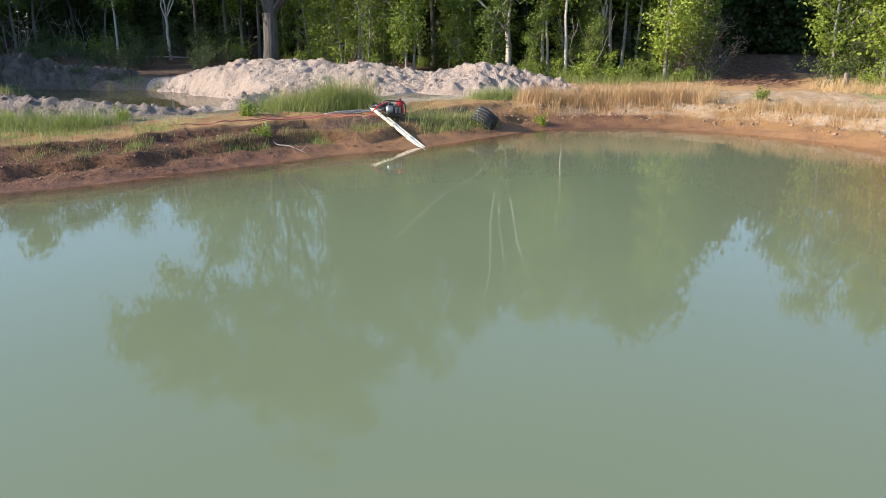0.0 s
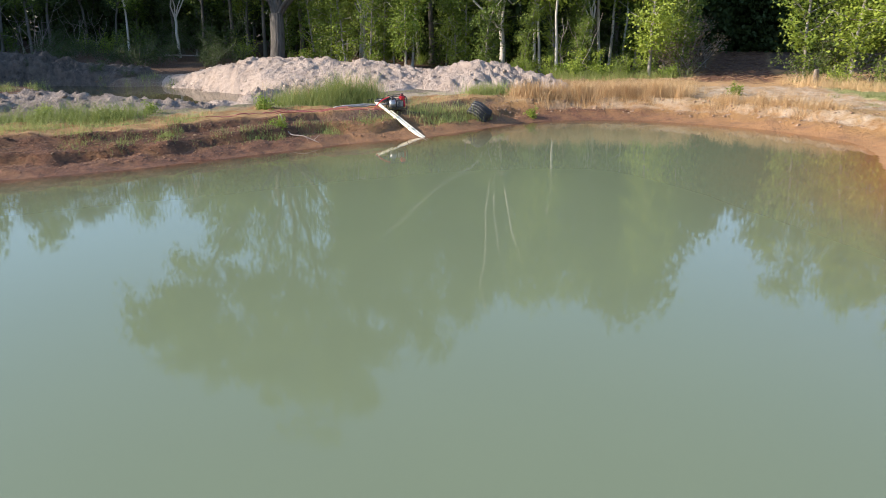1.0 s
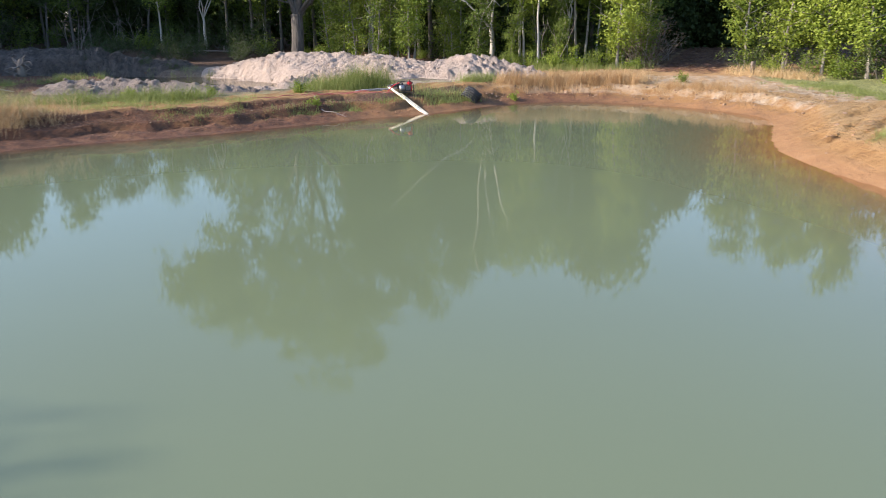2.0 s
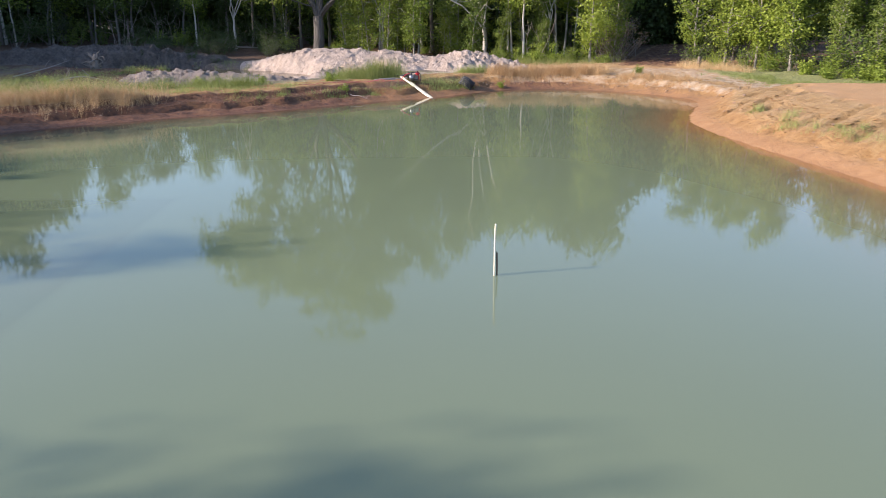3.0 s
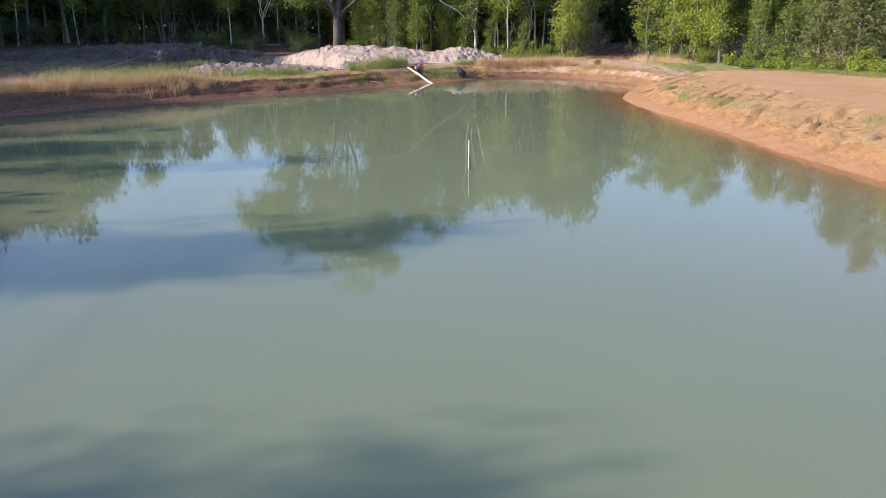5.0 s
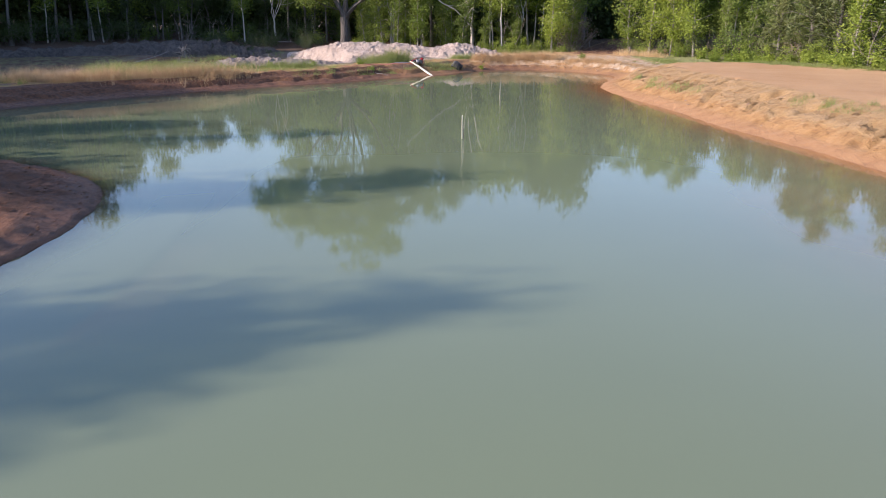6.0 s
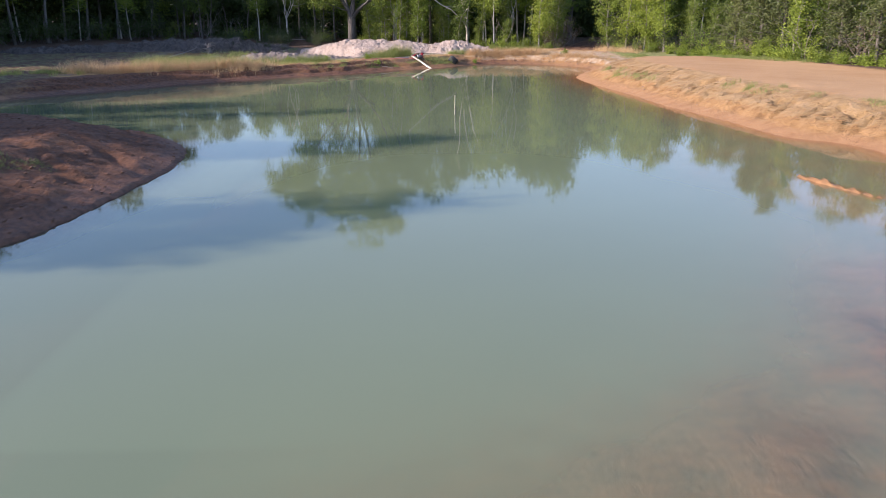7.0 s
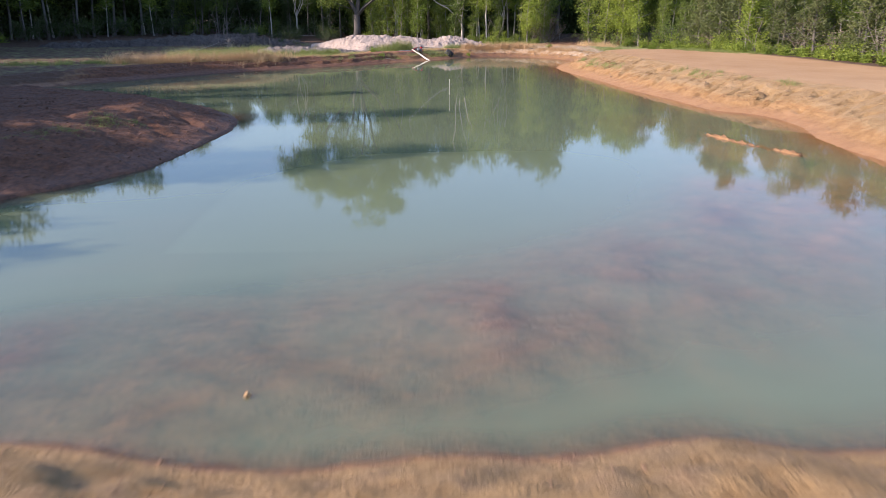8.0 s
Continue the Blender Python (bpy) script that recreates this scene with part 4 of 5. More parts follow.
for x, y, k, s in ((12.2, 26.6, 0, 0.6), (13.0, 25.6, 1, 0.7), (13.9, 25.0, 0, 0.6), (14.8, 23.8, 1, 0.8), (12.9, 27.4, 2, 0.6), (8.4, 29.4, 1, 0.5), (7.0, 30.0, 0, 0.5), (5.8, 29.9, 1, 0.4), (4.2, 29.6, 1, 0.45), (3.2, 29.6, 0, 0.4), (6.4, 29.0, 0, 0.3)):
    plant(BUSH[k], x, y, s)
for x, y, s in ((-1.2, 41.0, 0.5), (0.8, 40.0, 0.95), (3.4, 41.0, 1.1), (6.0, 41.5, 1.1), (8.6, 42.0, 1.08), (10.6, 42.4, 1.2), (12.3, 43.2, 1.25), (-4.4, 38.6, 0.5)):
    plant(FAR[2], x, y, s)
for x, y, k, s in ((-4.6, 33.6, 1, 0.9), (-2.4, 33.4, 1, 1.0), (0.6, 32.8, 3, 0.9), (1.7, 31.4, 3, 1.0), (3.2, 31.2, 3, 0.7), (5.3, 30.9, 3, 0.6), (9.2, 30.8, 1, 1.0)):
    plant(YOUNG[k], x, y, s)
def lean_of(ob):
    """How far the upper crown of a tree stands off its foot."""
    crown = [c for c in ob.children if c.name.startswith("crown")][0]
    v = np.array([p.co[:] for p in crown.data.vertices])
    return v[v[:, 2] > 0.6 * v[:, 2].max()].mean(0)[:2]


for x, y, k, s in ((-12.2, 42.4, 1, 1.0), (-10.8, 43.0, 4, 0.76), (-9.0, 42.2, 1, 1.05), (-7.2, 43.0, 4, 0.8), (-5.2, 42.4, 1, 1.0), (-3.4, 41.4, 4, 0.8), (-1.4, 40.6, 1, 1.1), (-0.4, 36.8, 4, 0.9), (0.9, 37.4, 1, 1.2), (2.2, 36.6, 4, 0.86)):
    plant(TALL[k], x, y, s)

# the wood west of the pond and behind the near bank
WEST = [(-21.5, -33), (-22, -20), (-22, -9)]
for p in along(WEST, 1.6, 0.8, 0.5):
    plant(FAR[rng.randint(3)], *p, 0.56 * rng.uniform(0.92, 1.05))
for p in along(WEST, 1.5, 0.2, 0.7):
    plant(BUSH[rng.choice([0, 2])], *p, rng.uniform(1.1, 1.7))
# Unseen trees, added with heights that shade the left bank but not the straw.
for p in along([(-25, -8), (-35, -5), (-36, 8)], 2.0, 0.5, 0.6):
    plant(FAR[rng.randint(3)], *p, (0.5 if p[0] > -32 else 0.76 if p[1] > 3.5 else 1.05) * rng.uniform(0.92, 1.05))
# Unseen block of trees, added to shade the spoil heap and left ground.
for y in np.arange(14, 32, 3.0):
    for x in np.arange(-44, -37 - 0.1 * abs(y - 10), 2.8):
        plant(FAR[rng.randint(3)], x + rng.uniform(-0.7, 0.7), y + rng.uniform(-0.7, 0.7), rng.uniform(1.05, 1.2) if y > 21 else rng.uniform(0.85, 0.95))
for x, y, s in ((-31.5, 48.0, 1.1), (-34.5, 46.5, 1.25), (-37.5, 47.0, 1.35), (-41.0, 46.0, 1.4), (-33.0, 52.0, 1.2), (-36.5, 52.5, 1.35), (-40.5, 51.0, 1.4), (-45.0, 48.0, 1.4), (-44.5, 42.0, 1.3)):
    plant(FAR[1 if s > 1.3 else 0], x, y, s)
for x, y, s in ((-38.5, 29.5, 1.4), (-40.5, 31.5, 1.42), (-40.0, 34.0, 1.42), (-42.0, 36.0, 1.42), (-43.5, 33.0, 1.45), (-41.5, 38.5, 1.42), (-44.5, 29.5, 1.45)):
    plant(FAR[int(y) % 3], x, y, s)
for x, y, k in ((8.4, 34.6, 0), (7.6, 35.2, 1), (12.5, 45.0, 1), (15.0, 47.5, 0), (17.5, 50.5, 2), (19.5, 48.5, 1), (13.5, 49.5, 2)):
    plant(FAR[k], x, y, 0.95)
for x, y, k, s in ((-24.0, -7.2, 2, 0.82), (-23.2, -14.6, 2, 0.94), (-23.4, -15.9, 2, 0.78), (-23.2, -23.1, 2, 0.94), (-23.4, -24.3, 2, 0.83), (-23.6, -25.2, 2, 0.72)):
    off = s * lean_of(TALL[k])
    plant(TALL[k], x - off[0], y - off[1], s, 0.0)
for x, y, s in ((-24.6, -15.0, 0.88), (-25.0, -16.4, 0.8), (-24.6, -23.6, 0.88), (-25.2, -25.0, 0.8)):
    plant(FAR[1], x, y, s)
for p in along([(26, -27), (22, -48), (0, -60), (-20, -56)], 4.0, -3, 1.5):
    plant(FAR[rng.randint(3)], *p, rng.uniform(0.8, 1.0))


def far_woods():
    """Deep woodland behind the last trees that stand singly, and unseen western rows added to block the sun."""
    pieces = []
    rows = (([(-62, 30), (-50, 46), (-36, 56), (-22, 59), (-6, 59), (8, 56), (26, 52), (36, 40)], 0, 70000, 7.6, 0.42), (EDGE_EAST_LEFT, -12, 26000, 6.4, 0.42),
            # Rows at x below -24 stand out of view and only cast shade.
            ([(-24.5, -33), (-25, -20), (-25, -9)], 0, 22000, 7.2, 0.5), ([(-35.5, -3), (-35.8, 3.5)], 0, 9000, 11.6, 0.62), ([(-37, 12), (-38, 23)], 0, 13000, 12.0, 0.62),
            (EDGE_FAR, 6.5, 46000, 5.0, 0.34), ([(8.5, 48), (24, 46)], 0, 70000, 9.6, 0.26), ([(-38.5, 22), (-40.5, 33)], 0, 11000, 15.4, 0.62))
    for line, off, count, top, size in rows:
        c = []
        for p in along(line, 0.5, off, 1.8):
            c += [(p[0], p[1], z) for z in np.arange(0.3, top * rng.uniform(0.75, 1.0), 0.6)]
        pieces.append(leaves(rng, np.array(c), 0.6, count, size, 0.3, 0.8))
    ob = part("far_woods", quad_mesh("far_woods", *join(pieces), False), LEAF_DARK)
    return tagged(ob, "deep dark woodland behind the front trees, with unseen western rows that cast shade", "woods", kind="stuff")


far_woods()

# ---- grass and weeds ----
def blades(r, x, y, z, height, width, lean):
    """Bent, tapering blades of grass at the given roots."""
    n = len(x)
    a, h = r.uniform(0, 6.28, n), height * r.uniform(0.35, 1.2, n)
    out = np.stack([np.cos(a), np.sin(a), 0 * a], -1)
    side = np.stack([-np.sin(a), np.cos(a), 0 * a], -1) * (width * r.uniform(0.6, 1.3, n))[:, None] * 0.5
    bend = (lean * r.uniform(0.2, 1.7, n) * h)[:, None]
    root = np.stack([x, y, z - 0.02], -1)
    up = np.array([0, 0, 1.0])
    p1, p2 = root + up * h[:, None] * 0.55 + out * bend * 0.3, root + up * h[:, None] * 0.97 + out * bend
    V = np.stack([root - side, root + side, p1 + side * 0.8, p1 - side * 0.8, p2 + side * 0.15, p2 - side * 0.15], 1).reshape(-1, 3)
    k = np.arange(n)[:, None] * 6
    return V, np.concatenate([k + np.array([[0, 1, 2, 3]]), k + np.array([[3, 2, 4, 5]])])


def grass(name, label, line, half, count, height, width, material, seed, lean=0.45, tufts=0.12):
    """A strip of grass along a line, in tufts."""
    r = np.random.RandomState(seed)
    count, width = int(count * 2.6), width * 0.46
    line = np.array(line, float)
    seg = np.hypot(*np.diff(line, axis=0).T)
    n = max(count // 48, 4)
    k = r.choice(len(seg), n, p=seg / seg.sum())
    t = r.rand(n, 1)
    c = line[k] * (1 - t) + line[k + 1] * t + r.normal(size=(n, 2)) * half * 0.6
    tall = r.uniform(0.35, 1.2, n)
    i = r.randint(n, size=count)
    p = c[i] + r.normal(size=(count, 2)) * tufts
    z, masks = lay(p[:, 0], p[:, 1])
    dry = z > 0.08
    p, z, i = p[dry], z[dry], i[dry]
    ob = part(name, quad_mesh(name, *blades(r, p[:, 0], p[:, 1], z, height * tall[i], width, lean), False), material)
    return tagged(ob, label, "grass", kind="stuff")


grass("dry_grass", "tall straw-coloured dry grass along the far bank", [(2.3, 22.5), (3.2, 22.5), (4.5, 22.7), (5.8, 22.6), (6.8, 22.4)], 0.30, 4200, 0.48, 0.016, STRAW, 1)
grass("dry_grass", "short reddish dry grass on the sandy bank", [(7.5, 21.4), (8.5, 20.9), (9.4, 19.9), (10.3, 19.2)], 0.3, 1900, 0.30, 0.014, STRAW, 2)
grass("green_grass", "tall fresh green grass beside the pump", [(-4.2, 20.1), (-3.0, 20.3), (-1.9, 20.7)], 0.45, 2100, 0.5, 0.016, BLADE, 3, 0.5, 0.17)
grass("green_grass", "tall feathery grass clump behind the pump", [(-3.0, 20.5), (-2.4, 20.6), (-2.0, 20.7)], 0.22, 1100, 0.78, 0.016, BLADE, 23, 0.5, 0.14)
grass("dry_grass", "pale seeding grass tops before the sand heap", [(-4.6, 20.6), (-3.2, 21.0), (-1.9, 21.2)], 0.35, 500, 0.7, 0.012, STRAW, 24, 0.5, 0.16)
grass("green_grass", "fresh green grass behind the coiled pipe", [(-0.6, 19.4), (-0.1, 19.5), (0.5, 19.9), (0.9, 20.5)], 0.3, 700, 0.34, 0.016, BLADE, 4, 0.6, 0.18)
grass("green_grass", "low green grass at the foot of the sand heap", [(0.9, 22.8), (2.3, 23.2)], 0.35, 1100, 0.36, 0.016, BLADE, 5)
grass("green_grass", "patchy green grass on the top of the clay bank", [(-11.2, 15.4), (-10.0, 16.2), (-8.8, 16.6), (-7.6, 16.9), (-6.9, 17.5)], 0.55, 2300, 0.40, 0.017, BLADE, 6, 0.6, 0.17)
grass("green_grass", "ragged green grass along the lip of the clay bank", [(-11.0, 13.7), (-9.6, 14.5), (-8.0, 15.4), (-6.4, 16.3), (-5.4, 17.1)], 0.3, 800, 0.22, 0.017, BLADE, 25, 0.6, 0.2)
grass("dry_grass", "thick straw-coloured grass on the shaded bank", [(-19.5, 9.6), (-16.0, 9.8), (-14.2, 10.9), (-12.6, 11.8), (-10.6, 12.9), (-9.9, 13.2)], 0.55, 6200, 0.62, 0.018, STRAW, 7, 0.7, 0.16)
grass("green_grass", "green grass among the straw on the shaded bank", [(-16.5, 11.0), (-14.6, 11.9), (-12.6, 12.9), (-11, 13.6)], 0.8, 4200, 0.74, 0.018, BLADE, 8, 0.6, 0.16)
grass("green_grass", "short green turf beside the dirt road", [(12.8, 21.5), (12.9, 18.2), (14.2, 15.6), (15.9, 13.4), (17.6, 11.0), (19.8, 8.0)], 0.9, 9000, 0.14, 0.02, BLADE, 9)
grass("dry_grass", "pale dry grass under the trees by the track", [(11.8, 25.9), (12.8, 25.0), (13.8, 23.6)], 0.5, 1500, 0.4, 0.016, STRAW, 10)
grass("green_grass", "light green undergrowth at the wood's edge", [(3.6, 28.6), (5.4, 28.8), (7.6, 29.2), (8.6, 29.6)], 0.8, 1300, 0.34, 0.018, BLADE, 11)
grass("dry_grass", "thin pale grass behind the dry bank", [(2.6, 22.8), (4.4, 23.0), (6.0, 23.2), (7.4, 23.6)], 0.55, 2400, 0.42, 0.015, STRAW, 12)
grass("green_grass", "sparse green weeds on the clay slope", [(-7.6, 14.4), (-5.8, 15.3), (-4.2, 16.5), (-3.0, 17.3), (-1.0, 18.9)], 0.30, 900, 0.17, 0.018, BLADE, 13)
grass("green_grass", "few green weeds on the eastern bank", [(8.7, 9.4), (8.8, 7.4), (9.3, 5.6), (9.8, 3.6)], 0.3, 520, 0.22, 0.02, BLADE, 14)
grass("green_grass", "few green weeds lower on the eastern slope", [(11.2, -1.5), (12.6, -6.5), (14.2, -10.0)], 0.5, 420, 0.2, 0.02, BLADE, 15)
grass("green_grass", "low weeds on the shaded clay spit", [(-13.5, -22.5), (-11.6, -20.6), (-10.4, -19.2), (-10.2, -17.0), (-9.3, -15.8)], 0.4, 1100, 0.11, 0.02, BLADE, 16)
grass("green_grass", "low weeds on the shaded ground west of the pond", [(-26, 9.0), (-22, 8.6), (-19.6, 10.5), (-18.5, 9.0)], 0.8, 1800, 0.3, 0.02, BLADE, 18)
grass("green_grass", "thin green weeds on the low ground by the ditch", [(-20, 17), (-16, 19), (-14, 23), (-12, 28.6), (-9.4, 28.9)], 0.7, 2200, 0.3, 0.018, BLADE, 17)
for x, y, s in ((-4.5, 19.0, 0.55), (2.5, 20.95, 0.42), (-3.6, 17.1, 0.4), (-9.2, 17.8, 0.4), (-13.2, 13.9, 0.8), (8.85, 23.2, 0.5), (-7.0, 18.2, 0.45), (-14.6, 12.8, 0.75)):
    plant(WEED[0], x, y, s)

# ---- things on the bank ----
PVC = plain("white_pvc", (0.55, 0.50, 0.36), (0.78, 0.74, 0.60), 5, 0.4, 0, 0.002)
BLACK = plain("black_plastic", (0.012, 0.012, 0.013), (0.035, 0.035, 0.035), 9, 0.38, 0, 0.002)
RED = plain("red_paint", (0.42, 0.012, 0.02), (0.60, 0.03, 0.045), 12, 0.35, 0, 0.001)
RED_HOSE = plain("red_hose", (0.36, 0.09, 0.07), (0.50, 0.17, 0.13), 10, 0.6, 0, 0.003)
STEEL = plain("grey_steel", (0.22, 0.22, 0.22), (0.42, 0.42, 0.42), 14, 0.4, 0.8, 0.001)
GREY_PIPE = plain("grey_pipe", (0.20, 0.19, 0.175), (0.33, 0.315, 0.29), 10, 0.5, 0, 0.002)
CLOD = plain("dry_clod", (0.21, 0.125, 0.075), (0.36, 0.245, 0.16), 6, 0.95, 0, 0.03)
OLD_WOOD = plain("weathered_wood", (0.09, 0.075, 0.06), (0.27, 0.23, 0.19), 7, 0.9, 0, 0.01)


def box(size, at=(0, 0, 0), bevel=0.01, segments=2):
    bm = bmesh.new()
    bmesh.ops.create_cube(bm, size=1.0)
    bmesh.ops.scale(bm, vec=size, verts=bm.verts)
    bmesh.ops.bevel(bm, geom=bm.edges[:], offset=bevel, segments=segments, affect="EDGES")
    bmesh.ops.translate(bm, vec=at, verts=bm.verts)
    return bm


def pipe(name, path, radius, material, parent, sides=10, label=""):
    return part(name, quad_mesh(name, *tube(path, radius, sides, True)), material, parent, label)


def curve(points, n=40):
    """A smooth open path through points."""
    p = np.array(points, float)
    p = np.concatenate([2 * p[:1] - p[1:2], p, 2 * p[-1:] - p[-2:-1]])
    out = []
    for k in range(1, len(p) - 2):
        t = np.linspace(0, 1, max(n // (len(p) - 3), 3), endpoint=False)[:, None]
        a, b, c, d = p[k - 1:k + 3]
        out.append(0.5 * (2 * b + (c - a) * t + (2 * a - 5 * b + 4 * c - d) * t ** 2 + (3 * b - a - 3 * c + d) * t ** 3))
    return np.concatenate(out + [p[-2:-1]])


def on_ground(points, lift, n=40):
    c = curve([(x, y, 0) for x, y in points], n)
    c[:, 2] = lay(c[:, 0], c[:, 1])[0] + lift
    return c


def water_pump(x, y, turn, scale):
    """A petrol water pump in a tube frame."""
    root = thing("water_pump", "red and black petrol water pump on the bank beside the pipe", "water pump", m=pose(x, y, ground_at(x, y) + 0.01, 0, 0, turn) @ Matrix.Scale(scale, 4))
    engine = part("engine", box((0.26, 0.24, 0.22), (0.10, 0, 0.19), 0.03), BLACK, root, "black engine block")
    for k in range(5):
        part("cooling_fin", box((0.02, 0.27, 0.16), (0.02 + 0.04 * k, 0, 0.20), 0.004, 1), STEEL, engine)
    tank = part("fuel_tank", box((0.19, 0.22, 0.17), (0.19, 0, 0.40), 0.05, 3), RED, root, "glossy red fuel tank")
    part("filler_cap", quad_mesh("filler_cap", *tube([(0.19, 0, 0.47), (0.19, 0, 0.53)], 0.035, 10, True)), BLACK, tank)
    part("recoil_cover", quad_mesh("recoil_cover", *tube([(0.22, 0, 0.2), (0.27, 0, 0.2), (0.285, 0, 0.2)], [0.11, 0.11, 0.07], 14, True)), RED, root)
    part("muffler", box((0.14, 0.1, 0.12), (0.1, 0.17, 0.3), 0.02), STEEL, root)
    pump = part("pump_housing", quad_mesh("pump_housing", *tube([(-0.24, 0, 0.2), (-0.19, 0, 0.2), (-0.06, 0, 0.2), (-0.02, 0, 0.2)], [0.10, 0.14, 0.14, 0.1], 16, True)), STEEL, root, "cast grey pump housing")
    pipe("inlet", [(-0.24, 0, 0.2), (-0.32, 0, 0.2)], 0.045, BLACK, pump)
    pipe("outlet", [(-0.13, 0, 0.32), (-0.13, 0, 0.42)], 0.045, BLACK, pump)
    for s in (-0.19, 0.19):
        pipe("frame_side", curve([(-0.28, s, 0.02), (-0.30, s, 0.2), (-0.26, s, 0.43), (0.0, s, 0.46), (0.26, s, 0.44), (0.31, s, 0.2), (0.28, s, 0.02)], 36), 0.014, BLACK, root, 8)
    for px in (-0.28, 0.28):
        pipe("frame_bar", [(px, -0.19, 0.03), (px, 0.19, 0.03)], 0.014, BLACK, root, 8)
    part("base_plate", box((0.5, 0.34, 0.02), (0, 0, 0.04), 0.004, 1), BLACK, root)
    pipe("handle_bar", curve([(-0.26, -0.19, 0.44), (-0.5, -0.2, 0.34), (-0.72, -0.2, 0.14)], 14), 0.018, RED, root, 8, "red handle leaning down to the bank")
    return root


water_pump(-1.13, 19.3, 14, 0.78)


def intake_pipe():
    a, b = Vector((-1.66, 19.42, 0.68)), Vector((-0.22, 17.52, -0.16))
    root = thing("intake_pipe", "white plastic intake pipe sloping from the bank into the water", "pipe", m=Matrix.Translation(a))
    d = b - a
    pipe("pipe_tube", [np.array(d * t) for t in np.linspace(0, 1, 6)], 0.038, PVC, root, 14)
    for t in (0.03, 0.36, 0.62):
        pipe("coupling", [np.array(d * t), np.array(d * (t + 0.045))], 0.048, PVC, root, 14)
    for t in (0.28, 0.6):
        pipe("strap", [np.array(d * t), np.array(d * (t + 0.006))], 0.041, BLACK, root, 14)
    side = np.array((0.085, 0.03, -0.012))
    pipe("second_tube", [np.array(d * t) + side for t in np.linspace(0.22, 0.97, 5)], 0.03, PVC, root, 12, "thinner yellowed tube strapped alongside")
    return root


intake_pipe()
suction = thing("suction_hose", "short black hose from the pump to the white pipe", "hose", m=Matrix.Translation((-1.3, 19.25, ground_at(-1.3, 19.25))))
o = np.array(suction.location)
pipe("hose_tube", curve([np.array((-1.40, 19.23, o[2] + 0.17)) - o, np.array((-1.50, 19.25, o[2] + 0.22)) - o, np.array((-1.60, 19.34, o[2] + 0.18)) - o, np.array((-1.66, 19.42, 0.69)) - o], 18), 0.04, BLACK, suction, 10)


def hose(name, label, points, radius, material, n=60, lift=0.0):
    root = thing(name, label, "hose", "hoses on the bank", Matrix.Translation((*points[0], ground_at(*points[0]))))
    path = on_ground(points, radius * 0.7 + lift, n) - np.array(root.location)
    pipe("hose_tube", path, radius, material, root, 8)
    return root


hose("flat_hose", "faded red hose lying along the clay path", [(-6.2, 16.9), (-4.9, 17.5), (-4.0, 18.15), (-3.0, 18.55), (-2.2, 18.75), (-1.5, 19.0)], 0.013, RED_HOSE)
hose("flat_hose", "faded red hose in a loose bend on the path", [(-4.4, 18.1), (-3.6, 18.6), (-2.7, 18.9), (-2.0, 18.95), (-1.45, 19.1)], 0.012, RED_HOSE)
hose("flat_hose", "thin red hose trailing behind the pump", [(-4.2, 18.5), (-3.2, 19.0), (-2.3, 19.2), (-1.5, 19.35)], 0.008, RED_HOSE)
hose("grey_pipe", "grey plastic pipe lying on the sandy path", [(-2.5, 19.3), (-2.0, 19.6), (-1.3, 19.85)], 0.03, GREY_PIPE, 12, 0.01)
hose("grey_pipe", "thin grey pipe lying beside the hoses", [(-2.7, 19.15), (-2.0, 19.4), (-1.5, 19.55)], 0.018, GREY_PIPE, 12, 0.01)


def ribbed(path, radius, pitch, depth, sides=12):
    """A corrugated pipe along a path."""
    path = np.asarray(path, float)
    s = np.concatenate([[0], np.cumsum(np.linalg.norm(np.diff(path, axis=0), axis=1))])
    n = int(s[-1] / pitch * 4)
    t = np.linspace(0, s[-1], n)
    p = np.stack([np.interp(t, s, path[:, k]) for k in range(3)], -1)
    return tube(p, radius + depth * np.where(np.arange(n) % 4 < 2, 0.5, -0.5), sides, True)


def pipe_coil(x, y):
    """A coil of corrugated drain pipe lying on its side."""
    root = thing("drain_pipe_coil", "coil of black corrugated drain pipe lying on the bank", "pipe coil", m=pose(x, y, ground_at(x, y) + 0.20, 0, -52, 14) @ Matrix.Scale(0.98, 4))
    a = np.linspace(0, 2 * np.pi * 5, 150)
    r = 0.235 + 0.012 * np.sin(a * 0.37)
    helix = np.stack([0.36 * (a / a[-1] - 0.5) + 0.012 * np.sin(3 * a), r * np.cos(a), r * np.sin(a)], -1)
    part("coiled_pipe", quad_mesh("coiled_pipe", *ribbed(helix, 0.058, 0.03, 0.014)), BLACK, root)
    tail = curve([helix[0], helix[0] + np.array((-0.14, 0.06, -0.1)), helix[0] + np.array((-0.32, 0.02, -0.2))], 12)
    part("loose_end", quad_mesh("loose_end", *ribbed(tail, 0.055, 0.03, 0.014)), BLACK, root)
    return root


pipe_coil(1.02, 20.25)
flex = thing("drain_pipe", "length of black corrugated pipe behind the pump", "pipe", "", Matrix.Translation((-1.95, 20.35, ground_at(-1.95, 20.35))))
path = on_ground([(-1.95, 20.35), (-1.6, 20.5), (-1.2, 20.65)], 0.05, 14) - np.array(flex.location)
part("pipe_tube", quad_mesh("pipe_tube", *ribbed(path, 0.055, 0.035, 0.016)), BLACK, flex)

